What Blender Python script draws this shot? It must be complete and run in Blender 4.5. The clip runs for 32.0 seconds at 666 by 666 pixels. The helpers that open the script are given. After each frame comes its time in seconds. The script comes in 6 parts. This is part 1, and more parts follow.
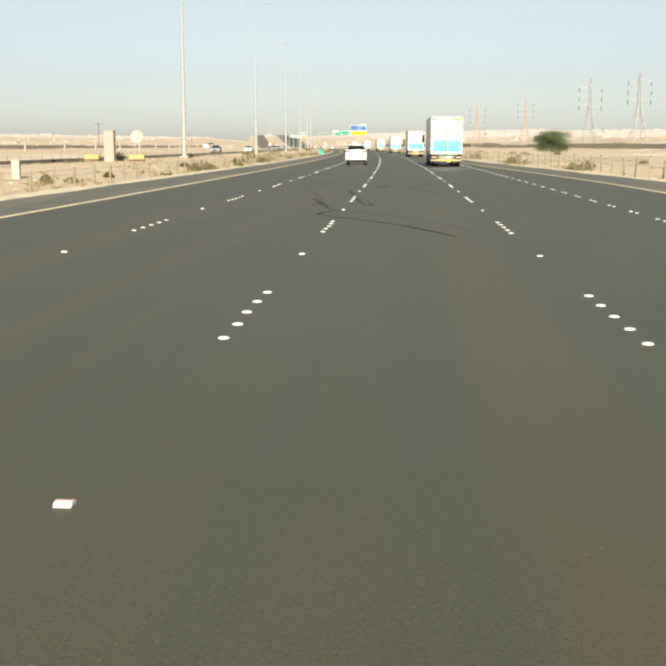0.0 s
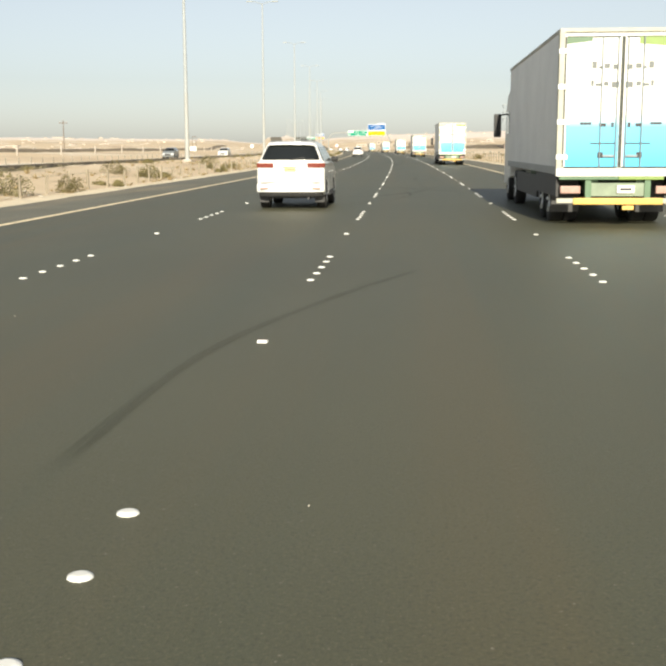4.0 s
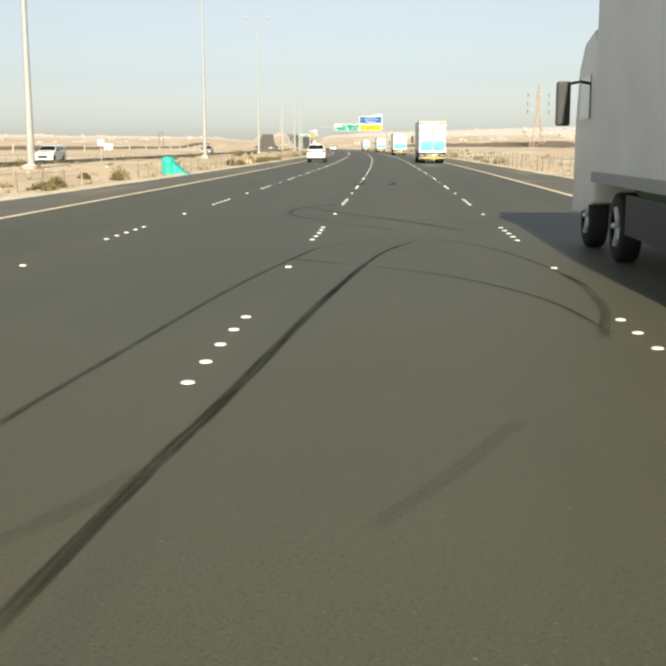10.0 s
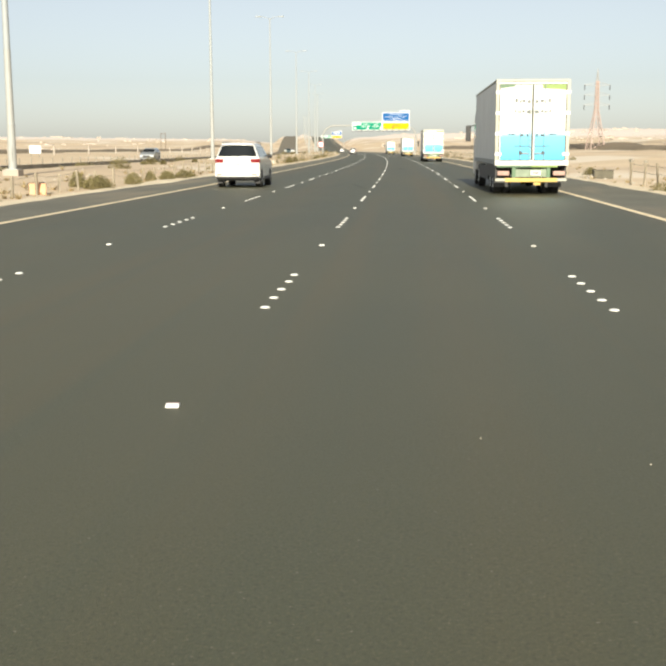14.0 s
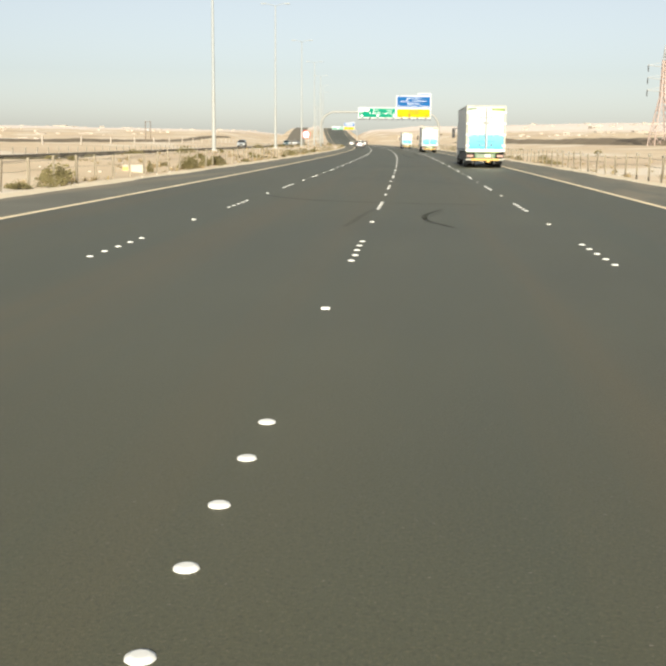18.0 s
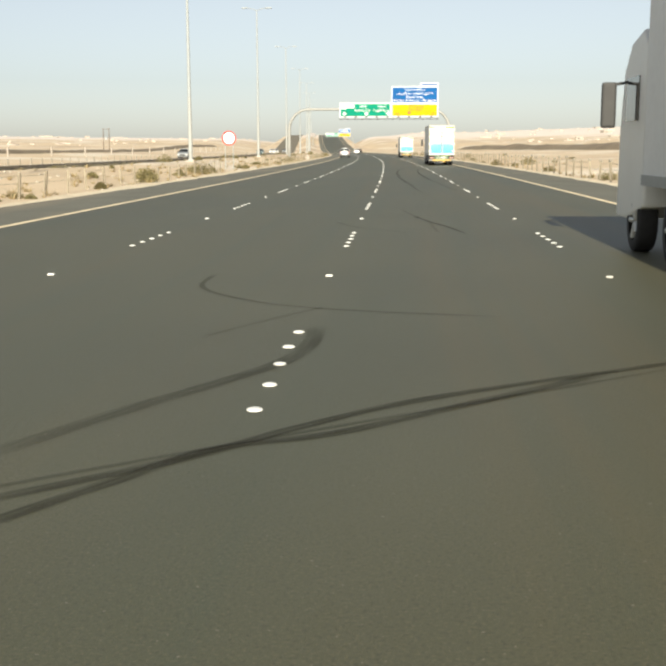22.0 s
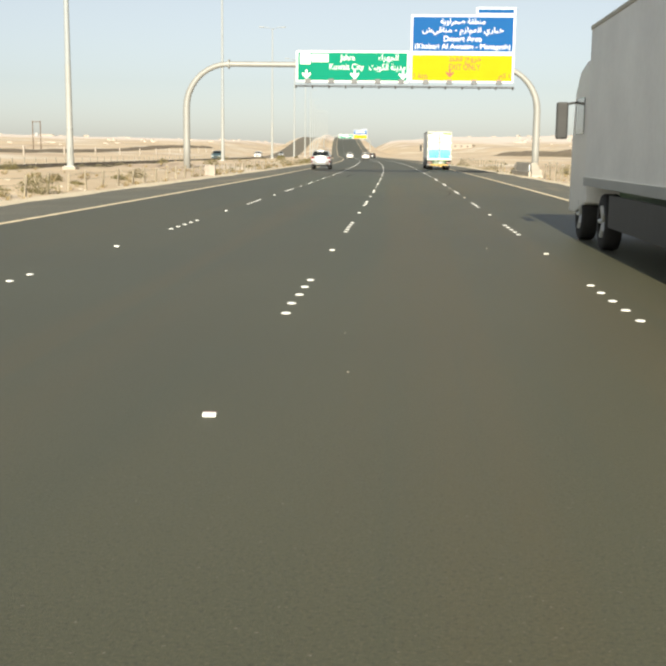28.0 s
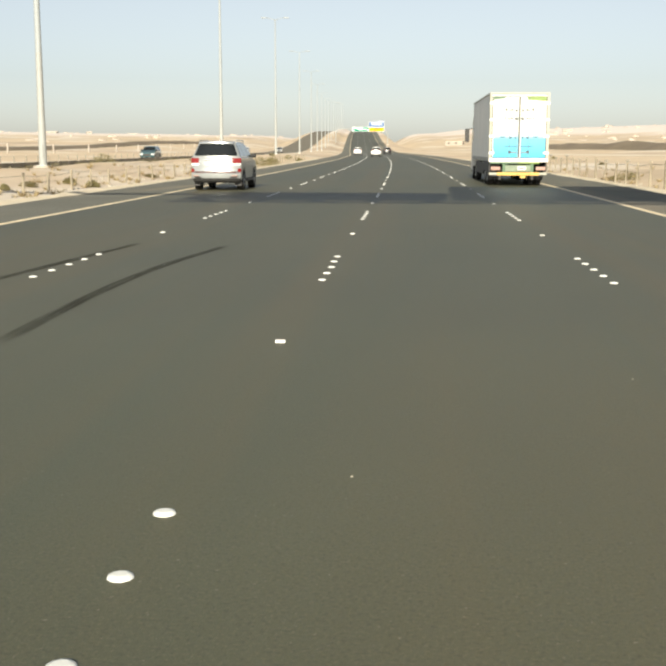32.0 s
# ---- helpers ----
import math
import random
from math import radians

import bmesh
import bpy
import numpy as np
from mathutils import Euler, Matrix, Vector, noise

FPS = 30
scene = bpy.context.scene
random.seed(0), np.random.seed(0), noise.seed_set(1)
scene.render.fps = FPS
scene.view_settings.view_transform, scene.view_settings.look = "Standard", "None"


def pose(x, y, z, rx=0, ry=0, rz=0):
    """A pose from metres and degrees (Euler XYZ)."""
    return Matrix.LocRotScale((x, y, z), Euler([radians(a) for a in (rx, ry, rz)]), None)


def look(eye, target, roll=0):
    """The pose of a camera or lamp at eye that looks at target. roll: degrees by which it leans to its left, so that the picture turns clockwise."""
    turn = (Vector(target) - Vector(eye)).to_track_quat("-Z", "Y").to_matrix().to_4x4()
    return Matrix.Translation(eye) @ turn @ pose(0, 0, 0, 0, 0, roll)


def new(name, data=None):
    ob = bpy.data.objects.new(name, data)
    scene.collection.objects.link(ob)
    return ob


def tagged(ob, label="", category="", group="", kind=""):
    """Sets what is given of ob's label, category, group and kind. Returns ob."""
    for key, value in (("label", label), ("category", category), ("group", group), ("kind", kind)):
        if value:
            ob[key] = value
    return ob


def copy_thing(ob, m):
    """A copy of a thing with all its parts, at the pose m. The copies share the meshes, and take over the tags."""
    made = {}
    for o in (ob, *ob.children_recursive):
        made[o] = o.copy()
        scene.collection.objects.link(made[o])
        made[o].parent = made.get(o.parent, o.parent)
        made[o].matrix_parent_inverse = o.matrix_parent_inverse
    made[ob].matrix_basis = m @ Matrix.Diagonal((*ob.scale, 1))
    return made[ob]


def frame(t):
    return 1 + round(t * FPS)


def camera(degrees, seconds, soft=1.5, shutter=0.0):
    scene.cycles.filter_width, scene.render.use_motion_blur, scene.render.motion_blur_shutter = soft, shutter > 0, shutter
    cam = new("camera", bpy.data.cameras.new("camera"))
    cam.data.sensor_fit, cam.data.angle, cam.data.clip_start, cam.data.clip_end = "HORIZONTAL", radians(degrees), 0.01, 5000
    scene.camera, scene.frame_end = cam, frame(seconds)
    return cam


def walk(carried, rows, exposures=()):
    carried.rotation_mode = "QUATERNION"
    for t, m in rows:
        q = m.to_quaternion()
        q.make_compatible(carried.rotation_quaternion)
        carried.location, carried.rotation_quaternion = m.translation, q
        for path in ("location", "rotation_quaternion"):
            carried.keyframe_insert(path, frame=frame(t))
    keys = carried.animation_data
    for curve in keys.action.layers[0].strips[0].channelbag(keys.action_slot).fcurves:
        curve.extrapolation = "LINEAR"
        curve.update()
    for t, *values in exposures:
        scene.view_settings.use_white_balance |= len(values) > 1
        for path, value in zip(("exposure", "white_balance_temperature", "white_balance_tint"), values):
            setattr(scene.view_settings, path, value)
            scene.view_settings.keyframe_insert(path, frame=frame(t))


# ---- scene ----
R = 5444.0        # radius of the motorway's long bend to the left
BEND_END, R_AFTER = 880.0, 30000.0  # from there on the road runs nearly straight
EYE = 1.656       # height of the lens over the asphalt


def climb(s):
    """The road runs level, then climbs a long ramp ahead."""
    u = min(1.0, max(0.0, (s - 950.0) / 650.0))
    return 17.0 * u * u * (3 - 2 * u)


def at(s, n, z=0.0):
    """A place by its station s along the road, its offset n to the right and its height."""
    a = min(s, BEND_END) / R
    if s <= BEND_END:
        return Vector(((R + n) * math.cos(a) - R, (R + n) * math.sin(a), z + climb(s)))
    b = (s - BEND_END) / R_AFTER
    x, y = R_AFTER - (R_AFTER - n) * math.cos(b), (R_AFTER - n) * math.sin(b)
    return Vector((R * math.cos(a) - R + x * math.cos(a) - y * math.sin(a), R * math.sin(a) + x * math.sin(a) + y * math.cos(a), z + climb(s)))


def road_pose(s, n, z=0.0, turn=0.0):
    """A pose at that place whose y axis runs along the road."""
    p = at(s, n, z)
    return pose(p.x, p.y, p.z, 0, 0, math.degrees(min(s, BEND_END) / R - max(0.0, s - BEND_END) / R_AFTER) + turn)


# ---- camera: seconds, station, offset, heading against the road, pitch, roll ----
ROWS = [
    (0, -4.78, 1.57, 3.81, -9.75, -0.15),
    (1, 12.12, 1.58, 3.75, -9.55, -0.12),
    (2, 29.01, 1.56, 4.19, -9.48, 0.29),
    (3, 45.86, 1.41, 4.44, -9.77, -0.07),
    (5.5, 88.34, 1.21, 4.20, -9.42, 0.50),
    (6, 96.84, 1.18, 3.97, -9.67, -0.12),
    (7, 113.84, 1.15, 3.76, -9.67, -0.17),
    (8, 130.85, 1.21, 3.53, -9.83, -0.15),
    (9, 147.97, 1.32, 3.43, -9.74, -0.19),
    (10, 165.03, 1.48, 3.39, -9.74, 0.08),
    (11, 182.11, 1.59, 3.65, -9.57, -0.12),
    (12, 199.20, 1.67, 3.69, -9.83, -0.33),
    (13, 216.24, 1.61, 3.91, -9.57, -0.40),
    (14, 233.21, 1.55, 4.22, -9.61, 0.13),
    (14.5, 241.75, 1.46, 4.38, -9.44, 0.25),
    (16.5, 275.85, 1.08, 4.20, -9.84, -0.35),
    (17, 284.38, 1.00, 4.19, -9.58, -0.37),
    (18, 301.31, 0.86, 4.28, -10.00, -0.50),
    (19, 318.38, 0.80, 4.08, -9.59, 0.06),
    (20, 335.41, 0.77, 3.83, -9.59, -0.23),
    (21, 352.59, 0.82, 3.48, -9.66, -0.32),
    (22, 369.77, 0.95, 3.73, -9.59, 0.15),
    (23, 387.03, 1.01, 3.69, -9.76, -0.08),
    (24, 404.33, 1.09, 3.69, -9.43, 0.09),
    (25, 421.49, 1.08, 4.01, -9.50, -0.12),
    (26, 438.79, 1.05, 3.93, -9.84, -0.43),
    (26.5, 447.45, 1.08, 3.95, -9.60, -0.45),
    (28.5, 482.08, 1.26, 3.64, -9.40, -0.75),
    (29, 490.77, 1.29, 3.51, -10.08, -0.58),
    (30, 508.16, 1.31, 4.14, -9.59, 0.08),
    (31, 525.47, 1.20, 4.18, -9.88, 0.01),
    (32, 542.89, 1.12, 4.18, -9.66, -0.14),
]
cam = camera(34.07, 32.0, soft=2.8)
walk(cam, [(t, road_pose(s, n, EYE, head) @ pose(0, 0, 0, 90 + tilt, 0, 0) @ pose(0, 0, 0, 0, 0, -lean))
           for t, s, n, head, tilt, lean in ROWS], [(0.0, 0.64, 6500, 5), (32.0, 0.64, 6500, 5)])

# ---- sky and sun: low behind the camera ----
SUN_UP, SUN_HEADING = 21.5, 184.5   # degrees; the heading counts left from the y axis
world = bpy.data.worlds.new("desert_sky")
scene.world = world
world.use_nodes = True
wn = world.node_tree.nodes
sky = wn.new("ShaderNodeTexSky")
sky.sky_type = "NISHITA"
sky.sun_disc = False
sky.sun_elevation = radians(SUN_UP)
sky.sun_rotation = radians(-SUN_HEADING)
sky.altitude, sky.air_density, sky.dust_density, sky.ozone_density = 0, 1.0, 0.6, 3.5
haze = wn.new("ShaderNodeHueSaturation")   # dusty air takes the colour out of the sky
haze.inputs["Saturation"].default_value = 0.42
world.node_tree.links.new(sky.outputs[0], haze.inputs["Color"])
dust = wn.new("ShaderNodeVectorMath")      # and greys its hue
dust.operation = "MULTIPLY"
dust.inputs[1].default_value = (1.027, 0.992, 0.99)
world.node_tree.links.new(haze.outputs[0], dust.inputs[0])
world.node_tree.links.new(dust.outputs[0], wn["Background"].inputs[0])
wn["Background"].inputs[1].default_value = 0.072
sun_data = bpy.data.lights.new("sun", "SUN")
sun_data.energy, sun_data.angle, sun_data.color = 5.0, radians(0.6), (1.0, 0.90, 0.75)
sun = new("sun", sun_data)
sun_from = Vector((-math.sin(radians(SUN_HEADING)) * math.cos(radians(SUN_UP)), math.cos(radians(SUN_HEADING)) * math.cos(radians(SUN_UP)), math.sin(radians(SUN_UP))))
sun.matrix_world = look(sun_from * 100, (0, 0, 0))


# ---- materials ----
def mat(name, color, rough=0.6, metal=0.0, var=0.12, scale=6.0, bump=0.0, bump_scale=60.0, fine=None, coat=0.0, random_tone=0.0, spec=0.5):
    m = bpy.data.materials.new(name)
    m.use_nodes = True
    nt = m.node_tree
    b = nt.nodes["Principled BSDF"]
    b.inputs["Roughness"].default_value = rough
    b.inputs["Metallic"].default_value = metal
    b.inputs["Coat Weight"].default_value = coat
    b.inputs["Specular IOR Level"].default_value = spec
    co = nt.nodes.new("ShaderNodeTexCoord")
    big = nt.nodes.new("ShaderNodeTexNoise")
    big.inputs["Scale"].default_value = scale
    big.inputs["Detail"].default_value = 5
    small = nt.nodes.new("ShaderNodeTexNoise")
    small.inputs["Scale"].default_value = fine or scale * 11
    small.inputs["Detail"].default_value = 3
    nt.links.new(co.outputs["Object"], big.inputs["Vector"])
    nt.links.new(co.outputs["Object"], small.inputs["Vector"])
    add = nt.nodes.new("ShaderNodeMath")
    add.operation = "MULTIPLY_ADD"
    nt.links.new(small.outputs[0], add.inputs[0])
    add.inputs[1].default_value = 0.42
    nt.links.new(big.outputs[0], add.inputs[2])
    value = add.outputs[0]
    if random_tone:
        info = nt.nodes.new("ShaderNodeObjectInfo")
        more = nt.nodes.new("ShaderNodeMath")
        more.operation = "MULTIPLY_ADD"
        nt.links.new(info.outputs["Random"], more.inputs[0])
        more.inputs[1].default_value = random_tone
        nt.links.new(value, more.inputs[2])
        value = more.outputs[0]
    ramp = nt.nodes.new("ShaderNodeMapRange")
    ramp.inputs["From Min"].default_value, ramp.inputs["From Max"].default_value = 0.45, 1.05
    ramp.inputs["To Min"].default_value, ramp.inputs["To Max"].default_value = 1 - var, 1 + var
    nt.links.new(value, ramp.inputs["Value"])
    mix = nt.nodes.new("ShaderNodeVectorMath")
    mix.operation = "SCALE"
    mix.inputs[0].default_value = color[:3]
    nt.links.new(ramp.outputs[0], mix.inputs["Scale"])
    nt.links.new(mix.outputs[0], b.inputs["Base Color"])
    if bump:
        grain = nt.nodes.new("ShaderNodeTexNoise")
        grain.inputs["Scale"].default_value = bump_scale
        grain.inputs["Detail"].default_value = 4
        nt.links.new(co.outputs["Object"], grain.inputs["Vector"])
        bn = nt.nodes.new("ShaderNodeBump")
        bn.inputs["Strength"].default_value = bump
        bn.inputs["Distance"].default_value = 0.02
        nt.links.new(grain.outputs[0], bn.inputs["Height"])
        nt.links.new(bn.outputs[0], b.inputs["Normal"])
    return m


def blend_in(m, color, scale, low, high, stretch=(1, 1, 1), amount=1.0):
    """Mixes patches of a second colour into a material."""
    nt = m.node_tree
    b = nt.nodes["Principled BSDF"]
    old = b.inputs["Base Color"].links[0].from_socket
    co = nt.nodes.new("ShaderNodeTexCoord")
    mp = nt.nodes.new("ShaderNodeMapping")
    mp.inputs["Scale"].default_value = stretch
    no = nt.nodes.new("ShaderNodeTexNoise")
    no.inputs["Scale"].default_value = scale
    no.inputs["Detail"].default_value = 6
    rg = nt.nodes.new("ShaderNodeMapRange")
    rg.inputs["From Min"].default_value, rg.inputs["From Max"].default_value = low, high
    rg.inputs["To Max"].default_value = amount
    mx = nt.nodes.new("ShaderNodeMix")
    mx.data_type = "RGBA"
    nt.links.new(co.outputs["Object"], mp.inputs[0])
    nt.links.new(mp.outputs[0], no.inputs["Vector"])
    nt.links.new(no.outputs[0], rg.inputs["Value"])
    nt.links.new(rg.outputs[0], mx.inputs["Factor"])
    nt.links.new(old, mx.inputs["A"])
    mx.inputs["B"].default_value = (*color, 1)
    nt.links.new(mx.outputs["Result"], b.inputs["Base Color"])
    return m


def streaks(m, color, scale, low, high, amount):
    """Mixes in streaks of a second colour that run along the curved lanes."""
    nt = m.node_tree
    b = nt.nodes["Principled BSDF"]
    old = b.inputs["Base Color"].links[0].from_socket
    co = nt.nodes.new("ShaderNodeTexCoord")
    arm = nt.nodes.new("ShaderNodeVectorMath")
    arm.operation = "ADD"
    arm.inputs[1].default_value = (R, 0, 0)
    size = nt.nodes.new("ShaderNodeVectorMath")
    size.operation = "LENGTH"
    across = nt.nodes.new("ShaderNodeMath")
    across.operation = "SUBTRACT"
    across.inputs[1].default_value = R
    split = nt.nodes.new("ShaderNodeSeparateXYZ")
    along = nt.nodes.new("ShaderNodeMath")
    along.operation = "MULTIPLY"
    along.inputs[1].default_value = 0.018
    join = nt.nodes.new("ShaderNodeCombineXYZ")
    no = nt.nodes.new("ShaderNodeTexNoise")
    no.inputs["Scale"].default_value = scale
    no.inputs["Detail"].default_value = 4
    rg = nt.nodes.new("ShaderNodeMapRange")
    rg.interpolation_type = "SMOOTHSTEP"
    rg.inputs["From Min"].default_value, rg.inputs["From Max"].default_value = low, high
    rg.inputs["To Max"].default_value = amount
    mx = nt.nodes.new("ShaderNodeMix")
    mx.data_type = "RGBA"
    nt.links.new(co.outputs["Object"], arm.inputs[0])
    nt.links.new(arm.outputs[0], size.inputs[0])
    nt.links.new(size.outputs["Value"], across.inputs[0])
    nt.links.new(co.outputs["Object"], split.inputs[0])
    nt.links.new(split.outputs[1], along.inputs[0])
    nt.links.new(across.outputs[0], join.inputs[0])
    nt.links.new(along.outputs[0], join.inputs[1])
    nt.links.new(join.outputs[0], no.inputs["Vector"])
    nt.links.new(no.outputs[0], rg.inputs["Value"])
    nt.links.new(rg.outputs[0], mx.inputs["Factor"])
    nt.links.new(old, mx.inputs["A"])
    mx.inputs["B"].default_value = (*color, 1)
    nt.links.new(mx.outputs["Result"], b.inputs["Base Color"])


ASPHALT = mat("asphalt", (0.0885, 0.0885, 0.0525), 0.56, var=0.16, scale=0.25, fine=45.0, bump=0.22, bump_scale=120.0, spec=0.5)
blend_in(ASPHALT, (0.077, 0.082, 0.050), 0.9, 0.42, 0.66, (1.0, 0.03, 1.0), 0.9)
blend_in(ASPHALT, (0.102, 0.096, 0.051), 0.11, 0.44, 0.62, (1, 0.5, 1), 0.6)
streaks(ASPHALT, (0.114, 0.095, 0.047), 0.62, 0.48, 0.66, 0.6)
streaks(ASPHALT, (0.072, 0.081, 0.050), 1.9, 0.52, 0.72, 0.45)
blend_in(ASPHALT, (0.155, 0.138, 0.082), 60.0, 0.52, 0.65, (1, 1, 1), 0.5)
blend_in(ASPHALT, (0.038, 0.038, 0.023), 48.0, 0.54, 0.66, (1, 1, 1), 0.5)
blend_in(ASPHALT, (0.34, 0.30, 0.24), 38.0, 0.67, 0.75, (1, 1, 1), 0.75)
SHOULDER = mat("old_asphalt", (0.182, 0.178, 0.145), 0.9, var=0.14, scale=0.35, fine=30.0, bump=0.5, bump_scale=90.0, spec=0.25)
blend_in(SHOULDER, (0.36, 0.29, 0.20), 0.5, 0.52, 0.75, (1.0, 0.12, 1.0), 0.6)
SAND = mat("desert_sand", (0.72, 0.575, 0.40), 0.95, var=0.16, scale=0.06, fine=2.2, bump=0.6, bump_scale=3.0, spec=0.1)
blend_in(SAND, (0.58, 0.45, 0.33), 0.012, 0.50, 0.68, (1, 1, 1), 0.8)
blend_in(SAND, (0.78, 0.67, 0.51), 0.15, 0.55, 0.75, (1, 1, 1), 0.7)
blend_in(SAND, (0.84, 0.75, 0.62), 0.035, 0.54, 0.60, (1, 0.6, 1), 0.75)
blend_in(SAND, (0.50, 0.39, 0.27), 0.022, 0.60, 0.66, (1, 0.5, 1), 0.5)
# drift sand, lightened so the ridge's bright highlight is in its colour
SAND_HIGHLIGHT = mat("highlighted_drift_sand", (0.80, 0.69, 0.51), 0.95, var=0.14, scale=0.8, fine=9.0, bump=0.5, bump_scale=12.0, spec=0.1)
DUSTY_ROAD = mat("dust_covered_asphalt", (0.23, 0.205, 0.160), 0.95, var=0.14, scale=0.2, fine=6.0, spec=0.15)


def haze_crest(m, color, z0, z1):
    """Distant haze put into the colour: the high ground turns pale."""
    nt = m.node_tree
    b = nt.nodes["Principled BSDF"]
    old = b.inputs["Base Color"].links[0].from_socket
    co = nt.nodes.new("ShaderNodeTexCoord")
    sep = nt.nodes.new("ShaderNodeSeparateXYZ")
    no = nt.nodes.new("ShaderNodeTexNoise")
    no.inputs["Scale"].default_value, no.inputs["Detail"].default_value = 0.02, 5
    add = nt.nodes.new("ShaderNodeMath")
    add.operation = "MULTIPLY_ADD"
    add.inputs[1].default_value = 14.0
    rg = nt.nodes.new("ShaderNodeMapRange")
    rg.inputs["From Min"].default_value, rg.inputs["From Max"].default_value = z0 + 7.0, z1 + 7.0
    mx = nt.nodes.new("ShaderNodeMix")
    mx.data_type = "RGBA"
    nt.links.new(co.outputs["Object"], sep.inputs[0])
    nt.links.new(co.outputs["Object"], no.inputs["Vector"])
    nt.links.new(no.outputs[0], add.inputs[0])
    nt.links.new(sep.outputs[2], add.inputs[2])
    nt.links.new(add.outputs[0], rg.inputs["Value"])
    nt.links.new(rg.outputs[0], mx.inputs["Factor"])
    nt.links.new(old, mx.inputs["A"])
    mx.inputs["B"].default_value = (*color, 1)
    nt.links.new(mx.outputs["Result"], b.inputs["Base Color"])


# pinkish haze tint painted onto the far rises
haze_crest(SAND, (0.86, 0.755, 0.665), 10.5, 15.0)
YELLOW_LINE = mat("worn_yellow_paint", (0.88, 0.73, 0.49), 0.8, var=0.25, scale=1.2, fine=25)
WHITE_LINE = mat("worn_white_paint", (0.62, 0.60, 0.54), 0.8, var=0.25, scale=1.5, fine=25)
CERAMIC = mat("white_ceramic", (0.82, 0.81, 0.76), 0.35, var=0.06, scale=9, random_tone=0.4)
LENS_RED = mat("red_reflector_face", (0.6, 0.09, 0.06), 0.25, var=0.1)
GALV = mat("galvanised_steel", (0.56, 0.56, 0.53), 0.45, 0.55, var=0.10, scale=1.5)
POLE_PAINT = mat("pale_painted_steel", (0.35, 0.36, 0.345), 0.55, 0.0, var=0.08, scale=1.2)
# toned close to the sky; the colour stands in for haze on the poles
POLE_SKY_GREY = mat("sky_toned_grey_pole", (0.33, 0.355, 0.36), 0.6, 0.0, var=0.06, scale=1.2)
ARCH_GREY = mat("grey_painted_pipe", (0.32, 0.32, 0.30), 0.5, 0.1, var=0.08, scale=0.9)
FRAME_GREY = mat("grimy_door_frame", (0.44, 0.43, 0.36), 0.6, 0.0, var=0.2, scale=2.0)
TEXT_GREY = mat("grey_print", (0.13, 0.14, 0.135), 0.5, var=0.1, scale=6)
ROD_GREY = mat("dull_steel_rod", (0.20, 0.23, 0.24), 0.5, 0.2, var=0.1, scale=4)
STRAW = mat("dry_straw_grass", (0.36, 0.28, 0.15), 0.9, var=0.3, scale=2.0, fine=15)
FENCE_POST = mat("dusty_grey_post", (0.275, 0.237, 0.175), 0.85, 0.1, var=0.2, scale=4, random_tone=0.5)
RAIL_DULL = mat("dull_weathered_rail", (0.27, 0.245, 0.20), 0.75, 0.2, var=0.35, scale=0.5, fine=4)
CONCRETE = mat("dusty_concrete", (0.50, 0.45, 0.37), 0.9, var=0.15, scale=1.5, bump=0.3, bump_scale=25)
DARK_BERM = mat("dark_gravel_bank", (0.235, 0.185, 0.122), 0.95, var=0.25, scale=0.08, fine=1.5, bump=0.6, bump_scale=2.0)
WHITE_PAINT = mat("white_vehicle_paint", (0.80, 0.79, 0.76), 0.28, var=0.04, scale=1.5, coat=0.6)
SILVER_PAINT = mat("silver_vehicle_paint", (0.36, 0.375, 0.375), 0.3, 0.3, var=0.04, scale=1.5, coat=0.6)
BLACK_PAINT = mat("black_vehicle_paint", (0.02, 0.02, 0.022), 0.25, var=0.1, scale=2, coat=0.6)
TEAL_PAINT = mat("dark_teal_vehicle_paint", (0.05, 0.10, 0.11), 0.3, var=0.1, scale=2, coat=0.6)
GLASS = mat("tinted_car_glass", (0.012, 0.014, 0.014), 0.06, var=0.05, scale=2, coat=0.3)
TYRE = mat("tyre_rubber", (0.022, 0.021, 0.020), 0.85, var=0.2, scale=12, bump=0.2, bump_scale=80)
RIM = mat("alloy_rim", (0.38, 0.38, 0.38), 0.35, 0.8, var=0.1, scale=8)
PLASTIC = mat("black_plastic", (0.035, 0.034, 0.033), 0.6, var=0.15, scale=6)
TAIL_RED = mat("red_tail_lens", (0.22, 0.020, 0.018), 0.2, var=0.1, scale=20, coat=0.5)
LAMP_CLEAR = mat("clear_lamp_lens", (0.75, 0.75, 0.74), 0.15, var=0.05, scale=10, coat=0.5)
TAIL_DARK = mat("dark_red_tail_lens", (0.19, 0.045, 0.028), 0.2, var=0.1, scale=20, coat=0.5)
CHROME = mat("chrome_trim", (0.8, 0.8, 0.8), 0.15, 1.0, var=0.03)
PLATE = mat("white_plate", (0.78, 0.77, 0.72), 0.5, var=0.05)
PLATE_YELLOW = mat("yellow_plate", (0.80, 0.62, 0.22), 0.5, var=0.05)
INK = mat("dark_print", (0.04, 0.04, 0.045), 0.6, var=0.1)
TRUCK_WHITE = mat("white_panel", (0.80, 0.79, 0.74), 0.4, var=0.05, scale=0.8, fine=9)
TRUCK_BLUE = mat("blue_fading_panel_print", (0.80, 0.79, 0.74), 0.4, var=0.05, scale=0.8, fine=9)
DUSTY_LENS = mat("dusty_red_lens", (0.40, 0.25, 0.20), 0.5, var=0.2, scale=12)


